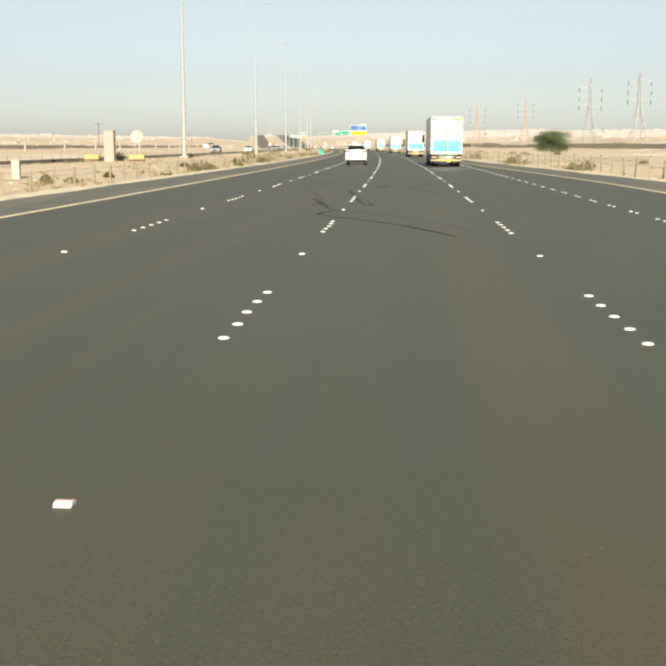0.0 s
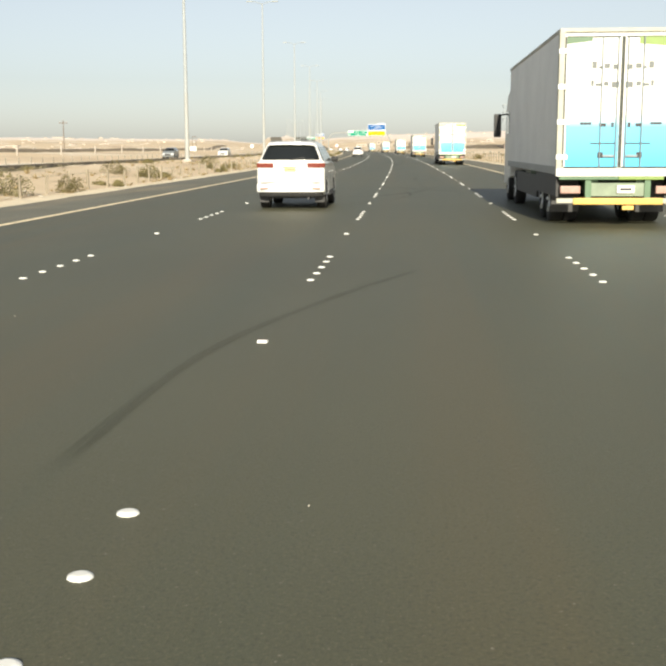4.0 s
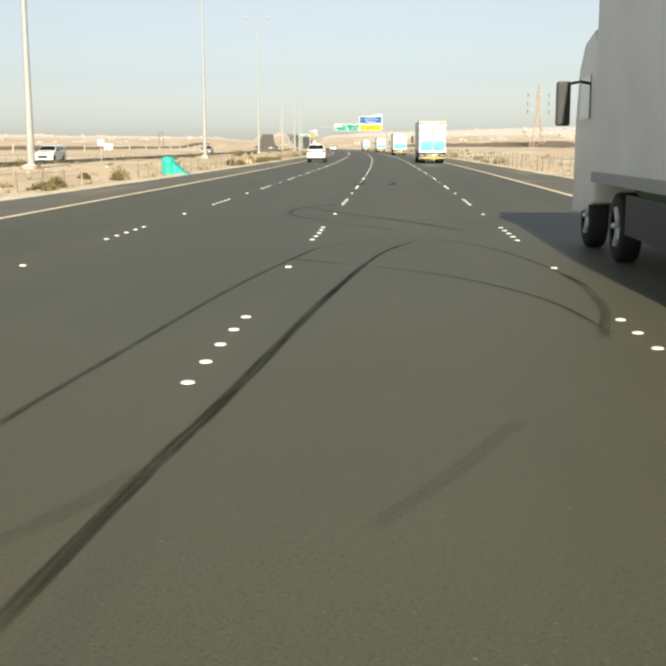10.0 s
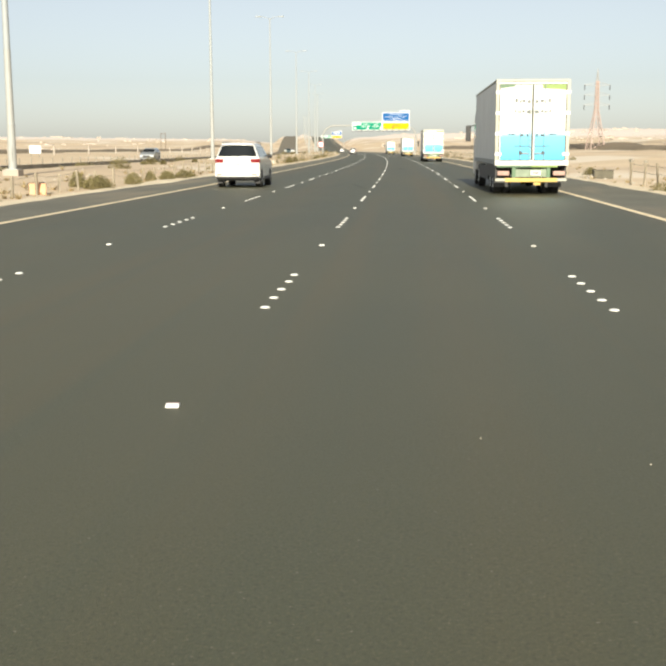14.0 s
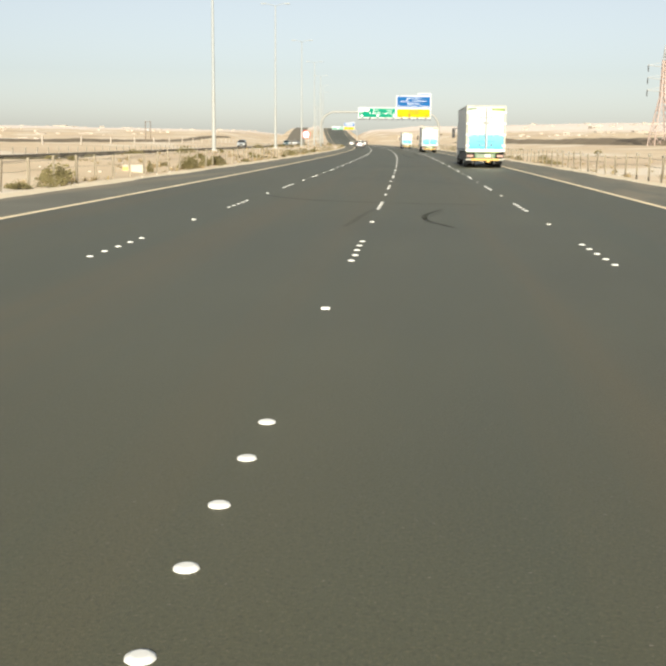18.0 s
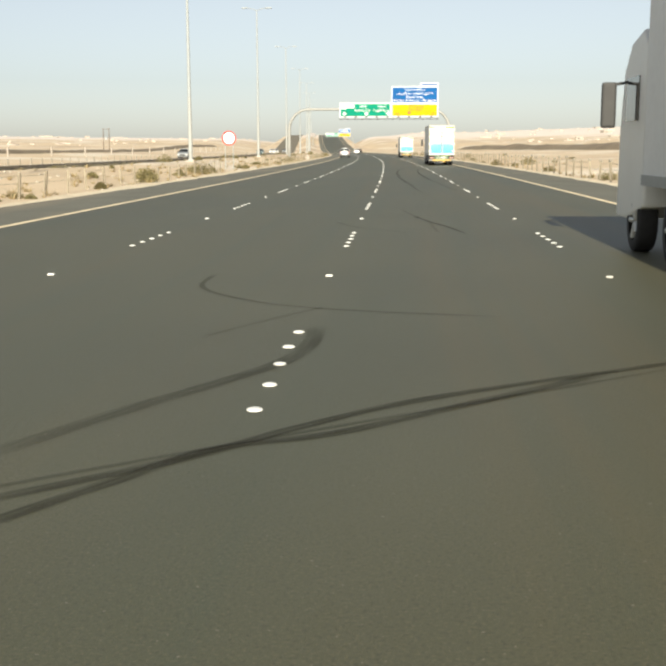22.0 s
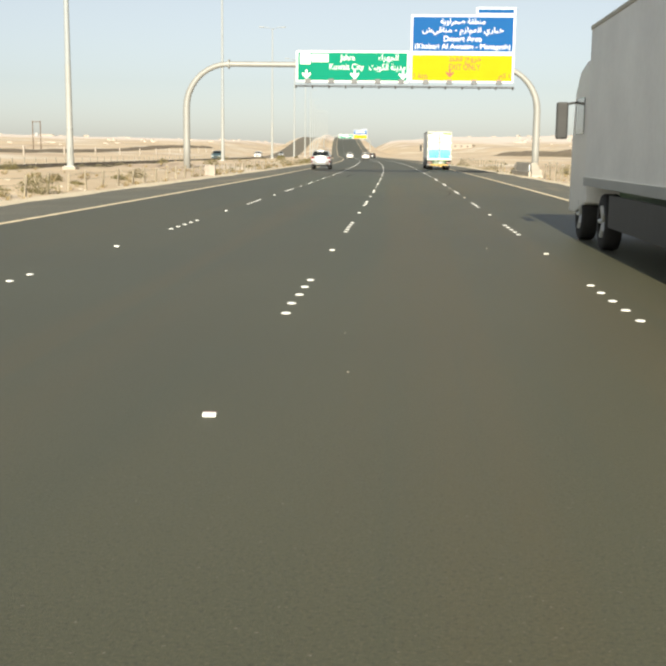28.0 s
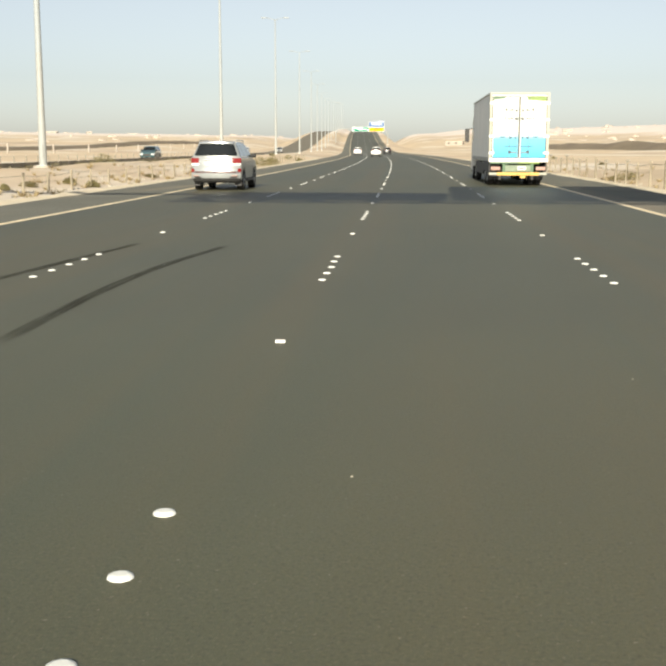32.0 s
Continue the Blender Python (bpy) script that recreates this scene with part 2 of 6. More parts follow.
def print_fade(m, low, high, z0, z1):
    """A printed fade from one colour to another between two heights of the panel."""
    nt = m.node_tree
    b = nt.nodes["Principled BSDF"]
    co = nt.nodes.new("ShaderNodeTexCoord")
    sep = nt.nodes.new("ShaderNodeSeparateXYZ")
    rg = nt.nodes.new("ShaderNodeMapRange")
    rg.inputs["From Min"].default_value, rg.inputs["From Max"].default_value = z0, z1
    ramp = nt.nodes.new("ShaderNodeValToRGB")
    ramp.color_ramp.elements[0].color = (*low, 1)
    ramp.color_ramp.elements[1].color = (*high, 1)
    mid = ramp.color_ramp.elements.new(0.74)
    mid.color = (low[0] * 2.2, low[1] * 1.12, low[2] * 1.04, 1)
    nt.links.new(co.outputs["Object"], sep.inputs[0])
    nt.links.new(sep.outputs[2], rg.inputs["Value"])
    nt.links.new(rg.outputs[0], ramp.inputs[0])
    nt.links.new(ramp.outputs[0], b.inputs["Base Color"])


print_fade(TRUCK_BLUE, (0.06, 0.45, 0.70), (0.80, 0.79, 0.74), 1.3, 2.36)
TRUCK_DULL = mat("grimy_green_panel", (0.23, 0.28, 0.20), 0.65, var=0.2, scale=3)
TRUCK_GREEN = mat("green_chassis_paint", (0.10, 0.175, 0.095), 0.5, var=0.15, scale=3)
SEAL = mat("dark_rubber_seal", (0.055, 0.06, 0.05), 0.7, var=0.2, scale=6)
LIME = mat("lime_trim", (0.20, 0.29, 0.07), 0.5, var=0.1, scale=3)
TRUCK_YELLOW = mat("yellow_bumper_paint", (0.62, 0.40, 0.10), 0.5, var=0.15, scale=3)
SIDE_GREY = mat("dusty_grey_side_panel", (0.80, 0.80, 0.77), 0.5, var=0.08, scale=0.7, fine=8)
SIGN_GREEN = mat("green_sign_sheeting", (0.0, 0.215, 0.128), 0.6, var=0.05, scale=0.8, spec=0.12)
SIGN_BLUE = mat("blue_sign_sheeting", (0.006, 0.088, 0.28), 0.6, var=0.05, scale=0.8, spec=0.12)
SIGN_YELLOW = mat("yellow_sign_sheeting", (0.68, 0.355, 0.0), 0.6, var=0.05, scale=0.8, spec=0.12)
SIGN_WHITE = mat("white_sign_sheeting", (0.84, 0.85, 0.84), 0.45, var=0.04, scale=0.8)
SIGN_BACK = mat("dull_aluminium_back", (0.15, 0.155, 0.16), 0.6, 0.2, var=0.1, scale=0.6)
SIGN_RED = mat("red_sign_sheeting", (0.55, 0.035, 0.028), 0.6, var=0.06, scale=2, spec=0.12)
SIGN_ORANGE = mat("orange_print", (0.36, 0.055, 0.006), 0.5, var=0.06, scale=2)
SCRUB = mat("dry_desert_scrub", (0.185, 0.158, 0.066), 0.9, var=0.45, scale=3.0, fine=20)
LEAF = mat("dusty_tree_leaf", (0.080, 0.108, 0.042), 0.8, var=0.35, scale=1.2, fine=14)
BARK = mat("grey_bark", (0.14, 0.10, 0.07), 0.9, var=0.2, scale=6)
TARP = mat("turquoise_tarpaulin", (0.03, 0.42, 0.34), 0.6, var=0.2, scale=2.5)
ORANGE = mat("faded_orange_plastic", (0.74, 0.40, 0.22), 0.6, var=0.15, scale=6)
# both lattice colours are paled to carry the haze of distance
PYLON_RED = mat("haze_paled_red_lattice", (0.47, 0.36, 0.315), 0.7, 0.0, var=0.1, scale=0.3)
PYLON_GREY = mat("haze_paled_grey_lattice", (0.38, 0.39, 0.39), 0.7, 0.0, var=0.1, scale=0.3)
PALE_WALL = mat("pale_rendered_wall", (0.38, 0.335, 0.285), 0.9, var=0.08, scale=0.2, fine=3)
DARK_GAP = mat("dark_window", (0.05, 0.05, 0.05), 0.4, var=0.1)


# ---- mesh helpers ----
def link(name, bm, material, parent=None, smooth=False):
    me = bpy.data.meshes.new(name)
    bm.to_mesh(me)
    bm.free()
    for m in (material if isinstance(material, (list, tuple)) else [material]):
        me.materials.append(m)
    if smooth:
        for p in me.polygons:
            p.use_smooth = True
    ob = new(name, me)
    ob.parent = parent
    return ob


def part(name, bm, material, parent, label="", smooth=False):
    return tagged(link(name, bm, material, parent, smooth), label)


def empty(name, m, label, category, group="", kind=""):
    ob = new(name)
    ob.matrix_world = m
    return tagged(ob, label, category, group, kind)


def box(bm, x0, x1, y0, y1, z0, z1, bevel=0.0, m=None, mi=0):
    vs = [bm.verts.new((x, y, z)) for x in (x0, x1) for y in (y0, y1) for z in (z0, z1)]
    fs = [bm.faces.new([vs[i] for i in q]) for q in ((0, 1, 3, 2), (4, 6, 7, 5), (0, 4, 5, 1), (2, 3, 7, 6), (0, 2, 6, 4), (1, 5, 7, 3))]
    for fc in fs:
        fc.material_index = mi
    if bevel:
        es = {e for fc in fs for e in fc.edges}
        bmesh.ops.bevel(bm, geom=list(es), offset=bevel, segments=2, affect="EDGES", profile=0.6)
    if m is not None:
        bmesh.ops.transform(bm, matrix=m, verts=vs if not bevel else [v for v in bm.verts])
    return bm


def boxed(*a, bevel=0.0, m=None):
    return box(bmesh.new(), *a, bevel=bevel, m=m)


def tube(bm, p0, p1, r0, r1=None, n=10, caps=True):
    """A round bar from p0 to p1."""
    p0, p1 = Vector(p0), Vector(p1)
    r1 = r0 if r1 is None else r1
    d = (p1 - p0).normalized()
    a = d.orthogonal().normalized()
    b = d.cross(a)
    rings = []
    for p, r in ((p0, r0), (p1, r1)):
        rings.append([bm.verts.new(p + (a * math.cos(t) + b * math.sin(t)) * r) for t in (2 * math.pi * i / n for i in range(n))])
    for i in range(n):
        bm.faces.new((rings[0][i], rings[0][(i + 1) % n], rings[1][(i + 1) % n], rings[1][i])).smooth = True
    if caps:
        bm.faces.new([bm.verts.new(v.co) for v in rings[0][::-1]])
        bm.faces.new([bm.verts.new(v.co) for v in rings[1]])
    return bm


def pipe(bm, pts, r, n=10):
    """A bent round pipe through points; r is its radius, or tells the radius at a point."""
    pts = [Vector(p) for p in pts]
    rings = []
    for i, p in enumerate(pts):
        q = r(p) if callable(r) else r
        d = (pts[min(i + 1, len(pts) - 1)] - pts[max(i - 1, 0)]).normalized()
        a = Vector((0, 1, 0)) if abs(d.y) < 0.9 else Vector((1, 0, 0))
        b = d.cross(a).normalized()
        a = b.cross(d)
        rings.append([bm.verts.new(p + (a * math.cos(t) + b * math.sin(t)) * q) for t in (2 * math.pi * k / n for k in range(n))])
    for q, w in zip(rings, rings[1:]):
        for k in range(n):
            bm.faces.new((q[k], q[(k + 1) % n], w[(k + 1) % n], w[k])).smooth = True
    bm.faces.new(rings[0][::-1])
    bm.faces.new(rings[-1])
    return bm


def prism(bm, outline, x0, x1, bevel=0.0, inset=0.0, top=None):
    """A shape drawn in (y, z) and drawn out along x; points over height top lean inwards by inset."""
    sides = []
    for x, sg in ((x0, 1), (x1, -1)):
        sides.append([bm.verts.new((x + (sg * inset * max(0.0, (z - top[0]) / (top[1] - top[0])) if top else 0), y, z)) for y, z in outline])
    n = len(outline)
    bm.faces.new(sides[0])
    bm.faces.new(sides[1][::-1])
    for i in range(n):
        bm.faces.new((sides[0][i], sides[1][i], sides[1][(i + 1) % n], sides[0][(i + 1) % n]))
    bmesh.ops.recalc_face_normals(bm, faces=bm.faces[:])
    if bevel:
        bmesh.ops.bevel(bm, geom=bm.edges[:], offset=bevel, segments=2, affect="EDGES", profile=0.6)
    return bm


def strip(bm, s0, s1, na, nb, z, step=10.0):
    """A ribbon along the road between the offsets na(s) and nb(s)."""
    k = max(1, int((s1 - s0) / step))
    old = None
    for i in range(k + 1):
        s = s0 + (s1 - s0) * i / k
        a = na(s) if callable(na) else na
        b = nb(s) if callable(nb) else nb
        pair = [bm.verts.new(at(s, q, z)) for q in (a, b)]
        if old:
            bm.faces.new((old[0], old[1], pair[1], pair[0]))
        old = pair
    return bm


def slab(bm, s0, s1, na, nb, z0, z1, step=10.0):
    """The same with thickness."""
    k = max(1, int((s1 - s0) / step))
    old = None
    for i in range(k + 1):
        s = s0 + (s1 - s0) * i / k
        a = na(s) if callable(na) else na
        b = nb(s) if callable(nb) else nb
        q = [bm.verts.new(at(s, o, z)) for o, z in ((a, z0), (a, z1), (b, z1), (b, z0))]
        if old:
            for j in range(4):
                bm.faces.new((old[j], old[(j + 1) % 4], q[(j + 1) % 4], q[j]))
        else:
            bm.faces.new(q)
        old = q
    bm.faces.new(old[::-1])
    bmesh.ops.recalc_face_normals(bm, faces=bm.faces[:])
    return bm


def ease(a, b, x):
    u = min(1.0, max(0.0, (x - a) / (b - a)))
    return u * u * (3 - 2 * u)


# ---- ground ----
LINE_LL, LINE_L, LINE_R = -3.76, 0.0, 3.65
YELLOW_L, EDGE_L, FENCE_L, LAMPS = -7.78, -10.85, -12.1, -18.9
OPP_NEAR, OPP_FAR = -27.0, -40.5


def taper(s):
    return 3.7 * min(1.0, max(0.0, (126.0 - s) / 80.0))


def yellow_r(s):
    return 7.5 + taper(s)


def edge_r(s):
    return 10.9 + taper(s)


def height(s, n):
    """The lie of the desert."""
    if EDGE_L + 0.3 < n < edge_r(s) - 0.3 or OPP_FAR + 0.3 < n < OPP_NEAR - 0.3:
        return -0.06
    side = n - edge_r(s) if n > 0 else (EDGE_L - n if n > OPP_NEAR else OPP_FAR - n)
    if n > 0:
        z = 0.55 * ease(0, 25, side) + 0.7 * ease(40, 60, side) + 4.3 * ease(60, 110, side) + 5 * ease(100, 400, side)
        z += 18 * ease(600, 1400, s - 540 + 0.3 * n) * ease(12, 60, n)
    elif n > OPP_NEAR:
        side = min(side, n - OPP_NEAR)
        z = 0.5 * ease(0.5, 6, side) + 1.8 * ease(980, 1180, s) * ease(2, 7, side)
    else:
        z = 0.3 * ease(2, 12, side) + (0.55 + 2.1 * ease(800, 1020, s)) * ease(14, 38, side) * (1 - ease(55, 130, side)) + 2.5 * ease(100, 500, side)
        z += 17 * ease(900, 2200, s - 0.6 * n) * ease(48, 150, -n)
    if n > 0 or n < OPP_NEAR:
        z -= climb(s) * ease(1.5, 20, side)
    rough = ease(0.2, 4, side)
    z += rough * 0.10 * noise.noise((s * 0.35, n * 0.35, 1.0)) + rough * 0.22 * noise.noise((s * 0.06, n * 0.09, 4.0))
    far = ease(25, 260, side)
    z += far * (2.2 * noise.noise((s * 0.006, n * 0.008, 7.0)) + 3.0 * ease(200, 1500, side) * noise.noise((s * 0.0016, n * 0.002, 9.0)) + 1.6 * ease(300, 900, side) * noise.noise((s * 0.013, n * 0.017, 2.0)))
    return z - 0.02


def spaced(edges):
    out = []
    for a, b, d in edges:
        k = max(1, round((b - a) / d))
        out += [a + (b - a) * i / k for i in range(k)]
    return out + [edges[-1][1]]


def make_ground():
    ss = spaced([(-1500, -100, 140), (-100, 0, 10), (0, 720, 2.5), (720, 1100, 12), (1100, 2000, 45), (2000, 4600, 200)])
    ns = spaced([(-3000, -900, 210), (-900, -200, 50), (-200, -60, 12), (-60, -44.5, 2.0), (-44.5, -29, 3.0), (-29, -10.5, 0.9), (-10.5, 10.5, 4.2),
                 (10.5, 17, 0.65), (17, 40, 1.8), (40, 130, 7), (130, 700, 38), (700, 3000, 210)])
    verts = [at(s, n, height(s, n)) for s in ss for n in ns]
    w = len(ns)
    faces = [(i * w + j, i * w + j + 1, (i + 1) * w + j + 1, (i + 1) * w + j) for i in range(len(ss) - 1) for j in range(w - 1)]
    me = bpy.data.meshes.new("ground")
    me.from_pydata(verts, [], faces)
    me.materials.append(SAND)
    for p in me.polygons:
        p.use_smooth = True
    return tagged(new("ground", me), "pale dry desert sand with low dunes", "ground", kind="structure")


make_ground()
road = tagged(link("road", slab(bmesh.new(), -200, 3600, YELLOW_L - 0.1, lambda s: yellow_r(s) + 0.1, -0.4, 0.0), ASPHALT),
              "dark grey asphalt motorway carriageway", "road", kind="structure")
tagged(link("shoulder_west", slab(bmesh.new(), -200, 3600, lambda s: EDGE_L + 0.18 * noise.noise((s * 0.21, 0, 0)), YELLOW_L - 0.1, -0.4, -0.004, 3.0), SHOULDER),
       "grey asphalt hard shoulder dusted with sand", "road shoulder", kind="structure")
tagged(link("shoulder_east", slab(bmesh.new(), -200, 3600, lambda s: yellow_r(s) + 0.1, lambda s: edge_r(s) + 0.18 * noise.noise((s * 0.21, 5, 0)), -0.4, -0.004, 3.0), SHOULDER),
       "grey asphalt hard shoulder dusted with sand", "road shoulder", kind="structure")
tagged(link("road_opposite", slab(bmesh.new(), -200, 3600, OPP_FAR, OPP_NEAR, -0.4, 0.0), DUSTY_ROAD), "dusty asphalt carriageway of the oncoming traffic", "road", kind="structure")
for nm, fn in (("trim_west", lambda s: YELLOW_L), ("trim_east", yellow_r)):
    tagged(link(nm, slab(bmesh.new(), -200, 3600, lambda s: fn(s) - 0.105, lambda s: fn(s) + 0.105, -0.002, 0.004), YELLOW_LINE),
           "worn yellow edge line on asphalt", "road marking", kind="structure")


def drift(name, fn, side, seed):
    """Wind-blown sand lying against the asphalt's edge."""
    bm = bmesh.new()
    old = None
    for i in range(int(720 / 1.5)):
        s = -10 + i * 1.5
        w = 0.40 + 0.75 * noise.noise((s * 0.13, seed, 0)) + 0.35 * noise.noise((s * 0.6, seed, 2))
        w = max(0.10, w)
        base = fn(s)
        ring = [bm.verts.new(at(s, base + side * q, z)) for q, z in ((-w * 0.55, -0.012), (0.0, 0.018 + 0.03 * w), (w * 0.5, 0.05 + 0.05 * w), (w * 1.2, -0.03))]
        if old:
            for a in range(3):
                bm.faces.new((old[a], old[a + 1], ring[a + 1], ring[a])).smooth = True
        old = ring
    bmesh.ops.recalc_face_normals(bm, faces=bm.faces[:])
    tagged(link(name, bm, SAND_HIGHLIGHT), "pale drift of sand along the asphalt edge", "sand drift", kind="structure")


drift("sand_drift_west", lambda s: EDGE_L, -1, 3.0)
drift("sand_drift_east", edge_r, 1, 8.0)

# ---- lane buttons: five white domes and a reflector every twelve metres ----
PERIOD, PITCH = 12.002, 0.755


def dome():
    bm = bmesh.new()
    rings = []
    for r, z in ((0.055, 0.0), (0.049, 0.010), (0.030, 0.016)):
        rings.append([bm.verts.new((r * math.cos(a), r * math.sin(a), z)) for a in (2 * math.pi * i / 10 for i in range(10))])
    for a, b in zip(rings, rings[1:]):
        for i in range(10):
            bm.faces.new((a[i], a[(i + 1) % 10], b[(i + 1) % 10], b[i])).smooth = True
    bm.faces.new(rings[-1])
    return bm


def stud():
    bm = bmesh.new()
    prism(bm, ((-0.045, 0.0), (-0.024, 0.019), (0.008, 0.021), (0.030, 0.019), (0.045, 0.0)), -0.043, 0.043)
    for fc in bm.faces:
        fc.material_index = 1 if fc.calc_center_median().y > 0.012 else 0
    return bm


def mesh_of(name, bm, *materials):
    me = bpy.data.meshes.new(name)
    bm.to_mesh(me)
    bm.free()
    for m in materials:
        me.materials.append(m)
    return me


def marks_on(line, s0, s1):
    """Stations of the buttons and of the reflectors on one lane line."""
    for k in range(math.ceil(s0 / PERIOD), int(s1 / PERIOD) + 1):
        yield "reflector", k * PERIOD, line
        for i in range(5):
            yield "lane_button", k * PERIOD + PERIOD / 2 + (i - 2) * PITCH, line


def merged(name, me, spots, parent, label):
    """One mesh with many copies of a small mesh in it."""
    n = len(me.vertices)
    co = [v.co.copy() for v in me.vertices]
    verts, faces, idx = [], [], []
    for j, m in enumerate(spots):
        verts += [m @ c for c in co]
        for p in me.polygons:
            faces.append([v + j * n for v in p.vertices])
            idx.append(p.material_index)
    out = bpy.data.meshes.new(name)
    out.from_pydata(verts, [], faces)
    for m in me.materials:
        out.materials.append(m)
    out.polygons.foreach_set("material_index", idx)
    ob = new(name, out)
    ob.parent = parent
    return tagged(ob, label, kind="stuff")


# ---- tyre marks ----
def rubber(name, amount):
    m = bpy.data.materials.new(name)
    m.use_nodes = True
    nt = m.node_tree
    b = nt.nodes["Principled BSDF"]
    b.inputs["Base Color"].default_value = (0.026, 0.023, 0.014, 1)
    b.inputs["Roughness"].default_value = 0.75
    b.inputs["Specular IOR Level"].default_value = 0.12
    uv = nt.nodes.new("ShaderNodeUVMap")
    sep = nt.nodes.new("ShaderNodeSeparateXYZ")
    nt.links.new(uv.outputs[0], sep.inputs[0])
    shape = []
    for socket, reach in ((sep.outputs[0], 0.2), (sep.outputs[1], 0.08)):
        tri = nt.nodes.new("ShaderNodeMath")
        tri.operation = "PINGPONG"
        tri.inputs[1].default_value = 0.5
        nt.links.new(socket, tri.inputs[0])
        fade = nt.nodes.new("ShaderNodeMapRange")
        fade.interpolation_type = "SMOOTHSTEP"
        fade.inputs["From Max"].default_value = reach
        nt.links.new(tri.outputs[0], fade.inputs["Value"])
        shape.append(fade.outputs[0])
    co = nt.nodes.new("ShaderNodeTexCoord")
    no = nt.nodes.new("ShaderNodeTexNoise")
    no.inputs["Scale"].default_value = 1.1
    no.inputs["Detail"].default_value = 6
    nt.links.new(co.outputs["Object"], no.inputs["Vector"])
    wear = nt.nodes.new("ShaderNodeMapRange")
    wear.inputs["From Min"].default_value, wear.inputs["From Max"].default_value = 0.3, 0.62
    wear.inputs["To Min"].default_value = 0.6
    nt.links.new(no.outputs[0], wear.inputs["Value"])
    stretch = nt.nodes.new("ShaderNodeMapping")
    stretch.inputs["Scale"].default_value = (5.0, 9.0, 1.0)
    nt.links.new(uv.outputs[0], stretch.inputs[0])
    ribs = nt.nodes.new("ShaderNodeTexNoise")
    ribs.inputs["Scale"].default_value = 1.0
    ribs.inputs["Detail"].default_value = 3
    nt.links.new(stretch.outputs[0], ribs.inputs["Vector"])
    rib = nt.nodes.new("ShaderNodeMapRange")
    rib.inputs["From Min"].default_value, rib.inputs["From Max"].default_value = 0.36, 0.58
    rib.inputs["To Min"].default_value = 0.5
    nt.links.new(ribs.outputs[0], rib.inputs["Value"])
    shape.append(rib.outputs[0])
    last = wear.outputs[0]
    for sh in shape:
        mul = nt.nodes.new("ShaderNodeMath")
        mul.operation = "MULTIPLY"
        nt.links.new(last, mul.inputs[0])
        nt.links.new(sh, mul.inputs[1])
        last = mul.outputs[0]
    mul = nt.nodes.new("ShaderNodeMath")
    mul.operation = "MULTIPLY"
    mul.inputs[1].default_value = amount
    nt.links.new(last, mul.inputs[0])
    nt.links.new(mul.outputs[0], b.inputs["Alpha"])
    return m


RUBBER = {"strong": rubber("dark_tyre_rubber_film", 0.72), "middle": rubber("worn_tyre_rubber_film", 0.33), "faint": rubber("faint_tyre_rubber_film", 0.18), "short": rubber("patchy_tyre_rubber_film", 0.55), "trace": rubber("last_trace_of_tyre_rubber", 0.12), "clear": rubber("clear_tyre_rubber_film", 0.5)}
skid_count = 0


def skid(tone, width, *pts):
    """A curved tyre mark through stations and offsets on the road."""
    global skid_count
    skid_count += 1
    p = [Vector((n, s)) for s, n in pts]
    if (p[-1] - p[0]).length > 0.5:
        p[0] = p[0] + (p[0] - p[1]).normalized() * 0.3
        p[-1] = p[-1] + (p[-1] - p[-2]).normalized() * 0.3
    else:
        p[-1] = p[0] + (p[-1] - p[0]).normalized() * 0.22
    p = [p[0] * 2 - p[1]] + p + [p[-1] * 2 - p[-2]]
    line = []
    for i in range(1, len(p) - 2):
        a, b, c, d = p[i - 1:i + 3]
        for j in range(10):
            t = j / 10
            line.append(0.5 * (2 * b + (c - a) * t + (2 * a - 5 * b + 4 * c - d) * t * t + (3 * b - a - 3 * c + d) * t ** 3))
    line.append(p[-2])
    bm = bmesh.new()
    uv = bm.loops.layers.uv.new("UVMap")
    z = 0.003 + 0.0005 * (skid_count % 9)
    old = None
    for i, q in enumerate(line):
        d = (line[min(i + 1, len(line) - 1)] - line[max(i - 1, 0)])
        side = Vector((d.y, -d.x)).normalized() * width * 0.34 * (1 + 0.05 * math.sin(i * 0.7))
        v = i / (len(line) - 1)
        pair = [(bm.verts.new(at((q + side * sg).y, (q + side * sg).x, z)), u, v) for sg, u in ((-1, 0.0), (1, 1.0))]
        if old:
            ring = (old[0], old[1], pair[1], pair[0])
            fc = bm.faces.new([r[0] for r in ring])
            for lp, r in zip(fc.loops, ring):
                lp[uv].uv = r[1:]
        old = pair
    part("skid_mark", bm, RUBBER[tone], road)


skid("strong", .20, (15.6, 2.52), (16.1, 2.37), (16.6, 2.21), (18.2, 1.62), (19.7, 0.83), (21.0, -0.01), (22.0, -0.49), (22.8, -0.46), (23.8, -0.08))
skid("faint", .3, (26.4, -1.00), (26.9, -0.80), (30.1, -1.27))
skid("faint", .3, (30.2, 0.11), (27.0, 0.39), (26.5, 0.63), (27.0, 0.66))
skid("faint", .22, (33.3, -0.16), (34.4, -0.27), (36.7, -0.41), (38.3, -0.57))
skid("strong", 0.3, (64.4, -4.10), (61.5, -3.77), (59.0, -2.80), (57.6, -1.63), (56.2, -0.14), (56.0, 0.44))
skid("strong", 0.3, (56.0, 0.44), (56.5, 0.20), (57.3, -0.58))
skid("strong", 0.3, (57.3, 1.33), (56.8, 1.71))
skid("faint", .2, (68.2, -0.58), (71.7, -0.37), (75.3, 0.53), (77.6, 1.33))
skid("faint", .2, (52.7, 1.01), (51.2, 1.79), (50.4, 2.04))
skid("middle", .24, (100.4, -0.24), (101.0, 0.05), (102.1, 0.51), (103.8, 1.20), (105.3, 1.63), (106.7, 1.82))
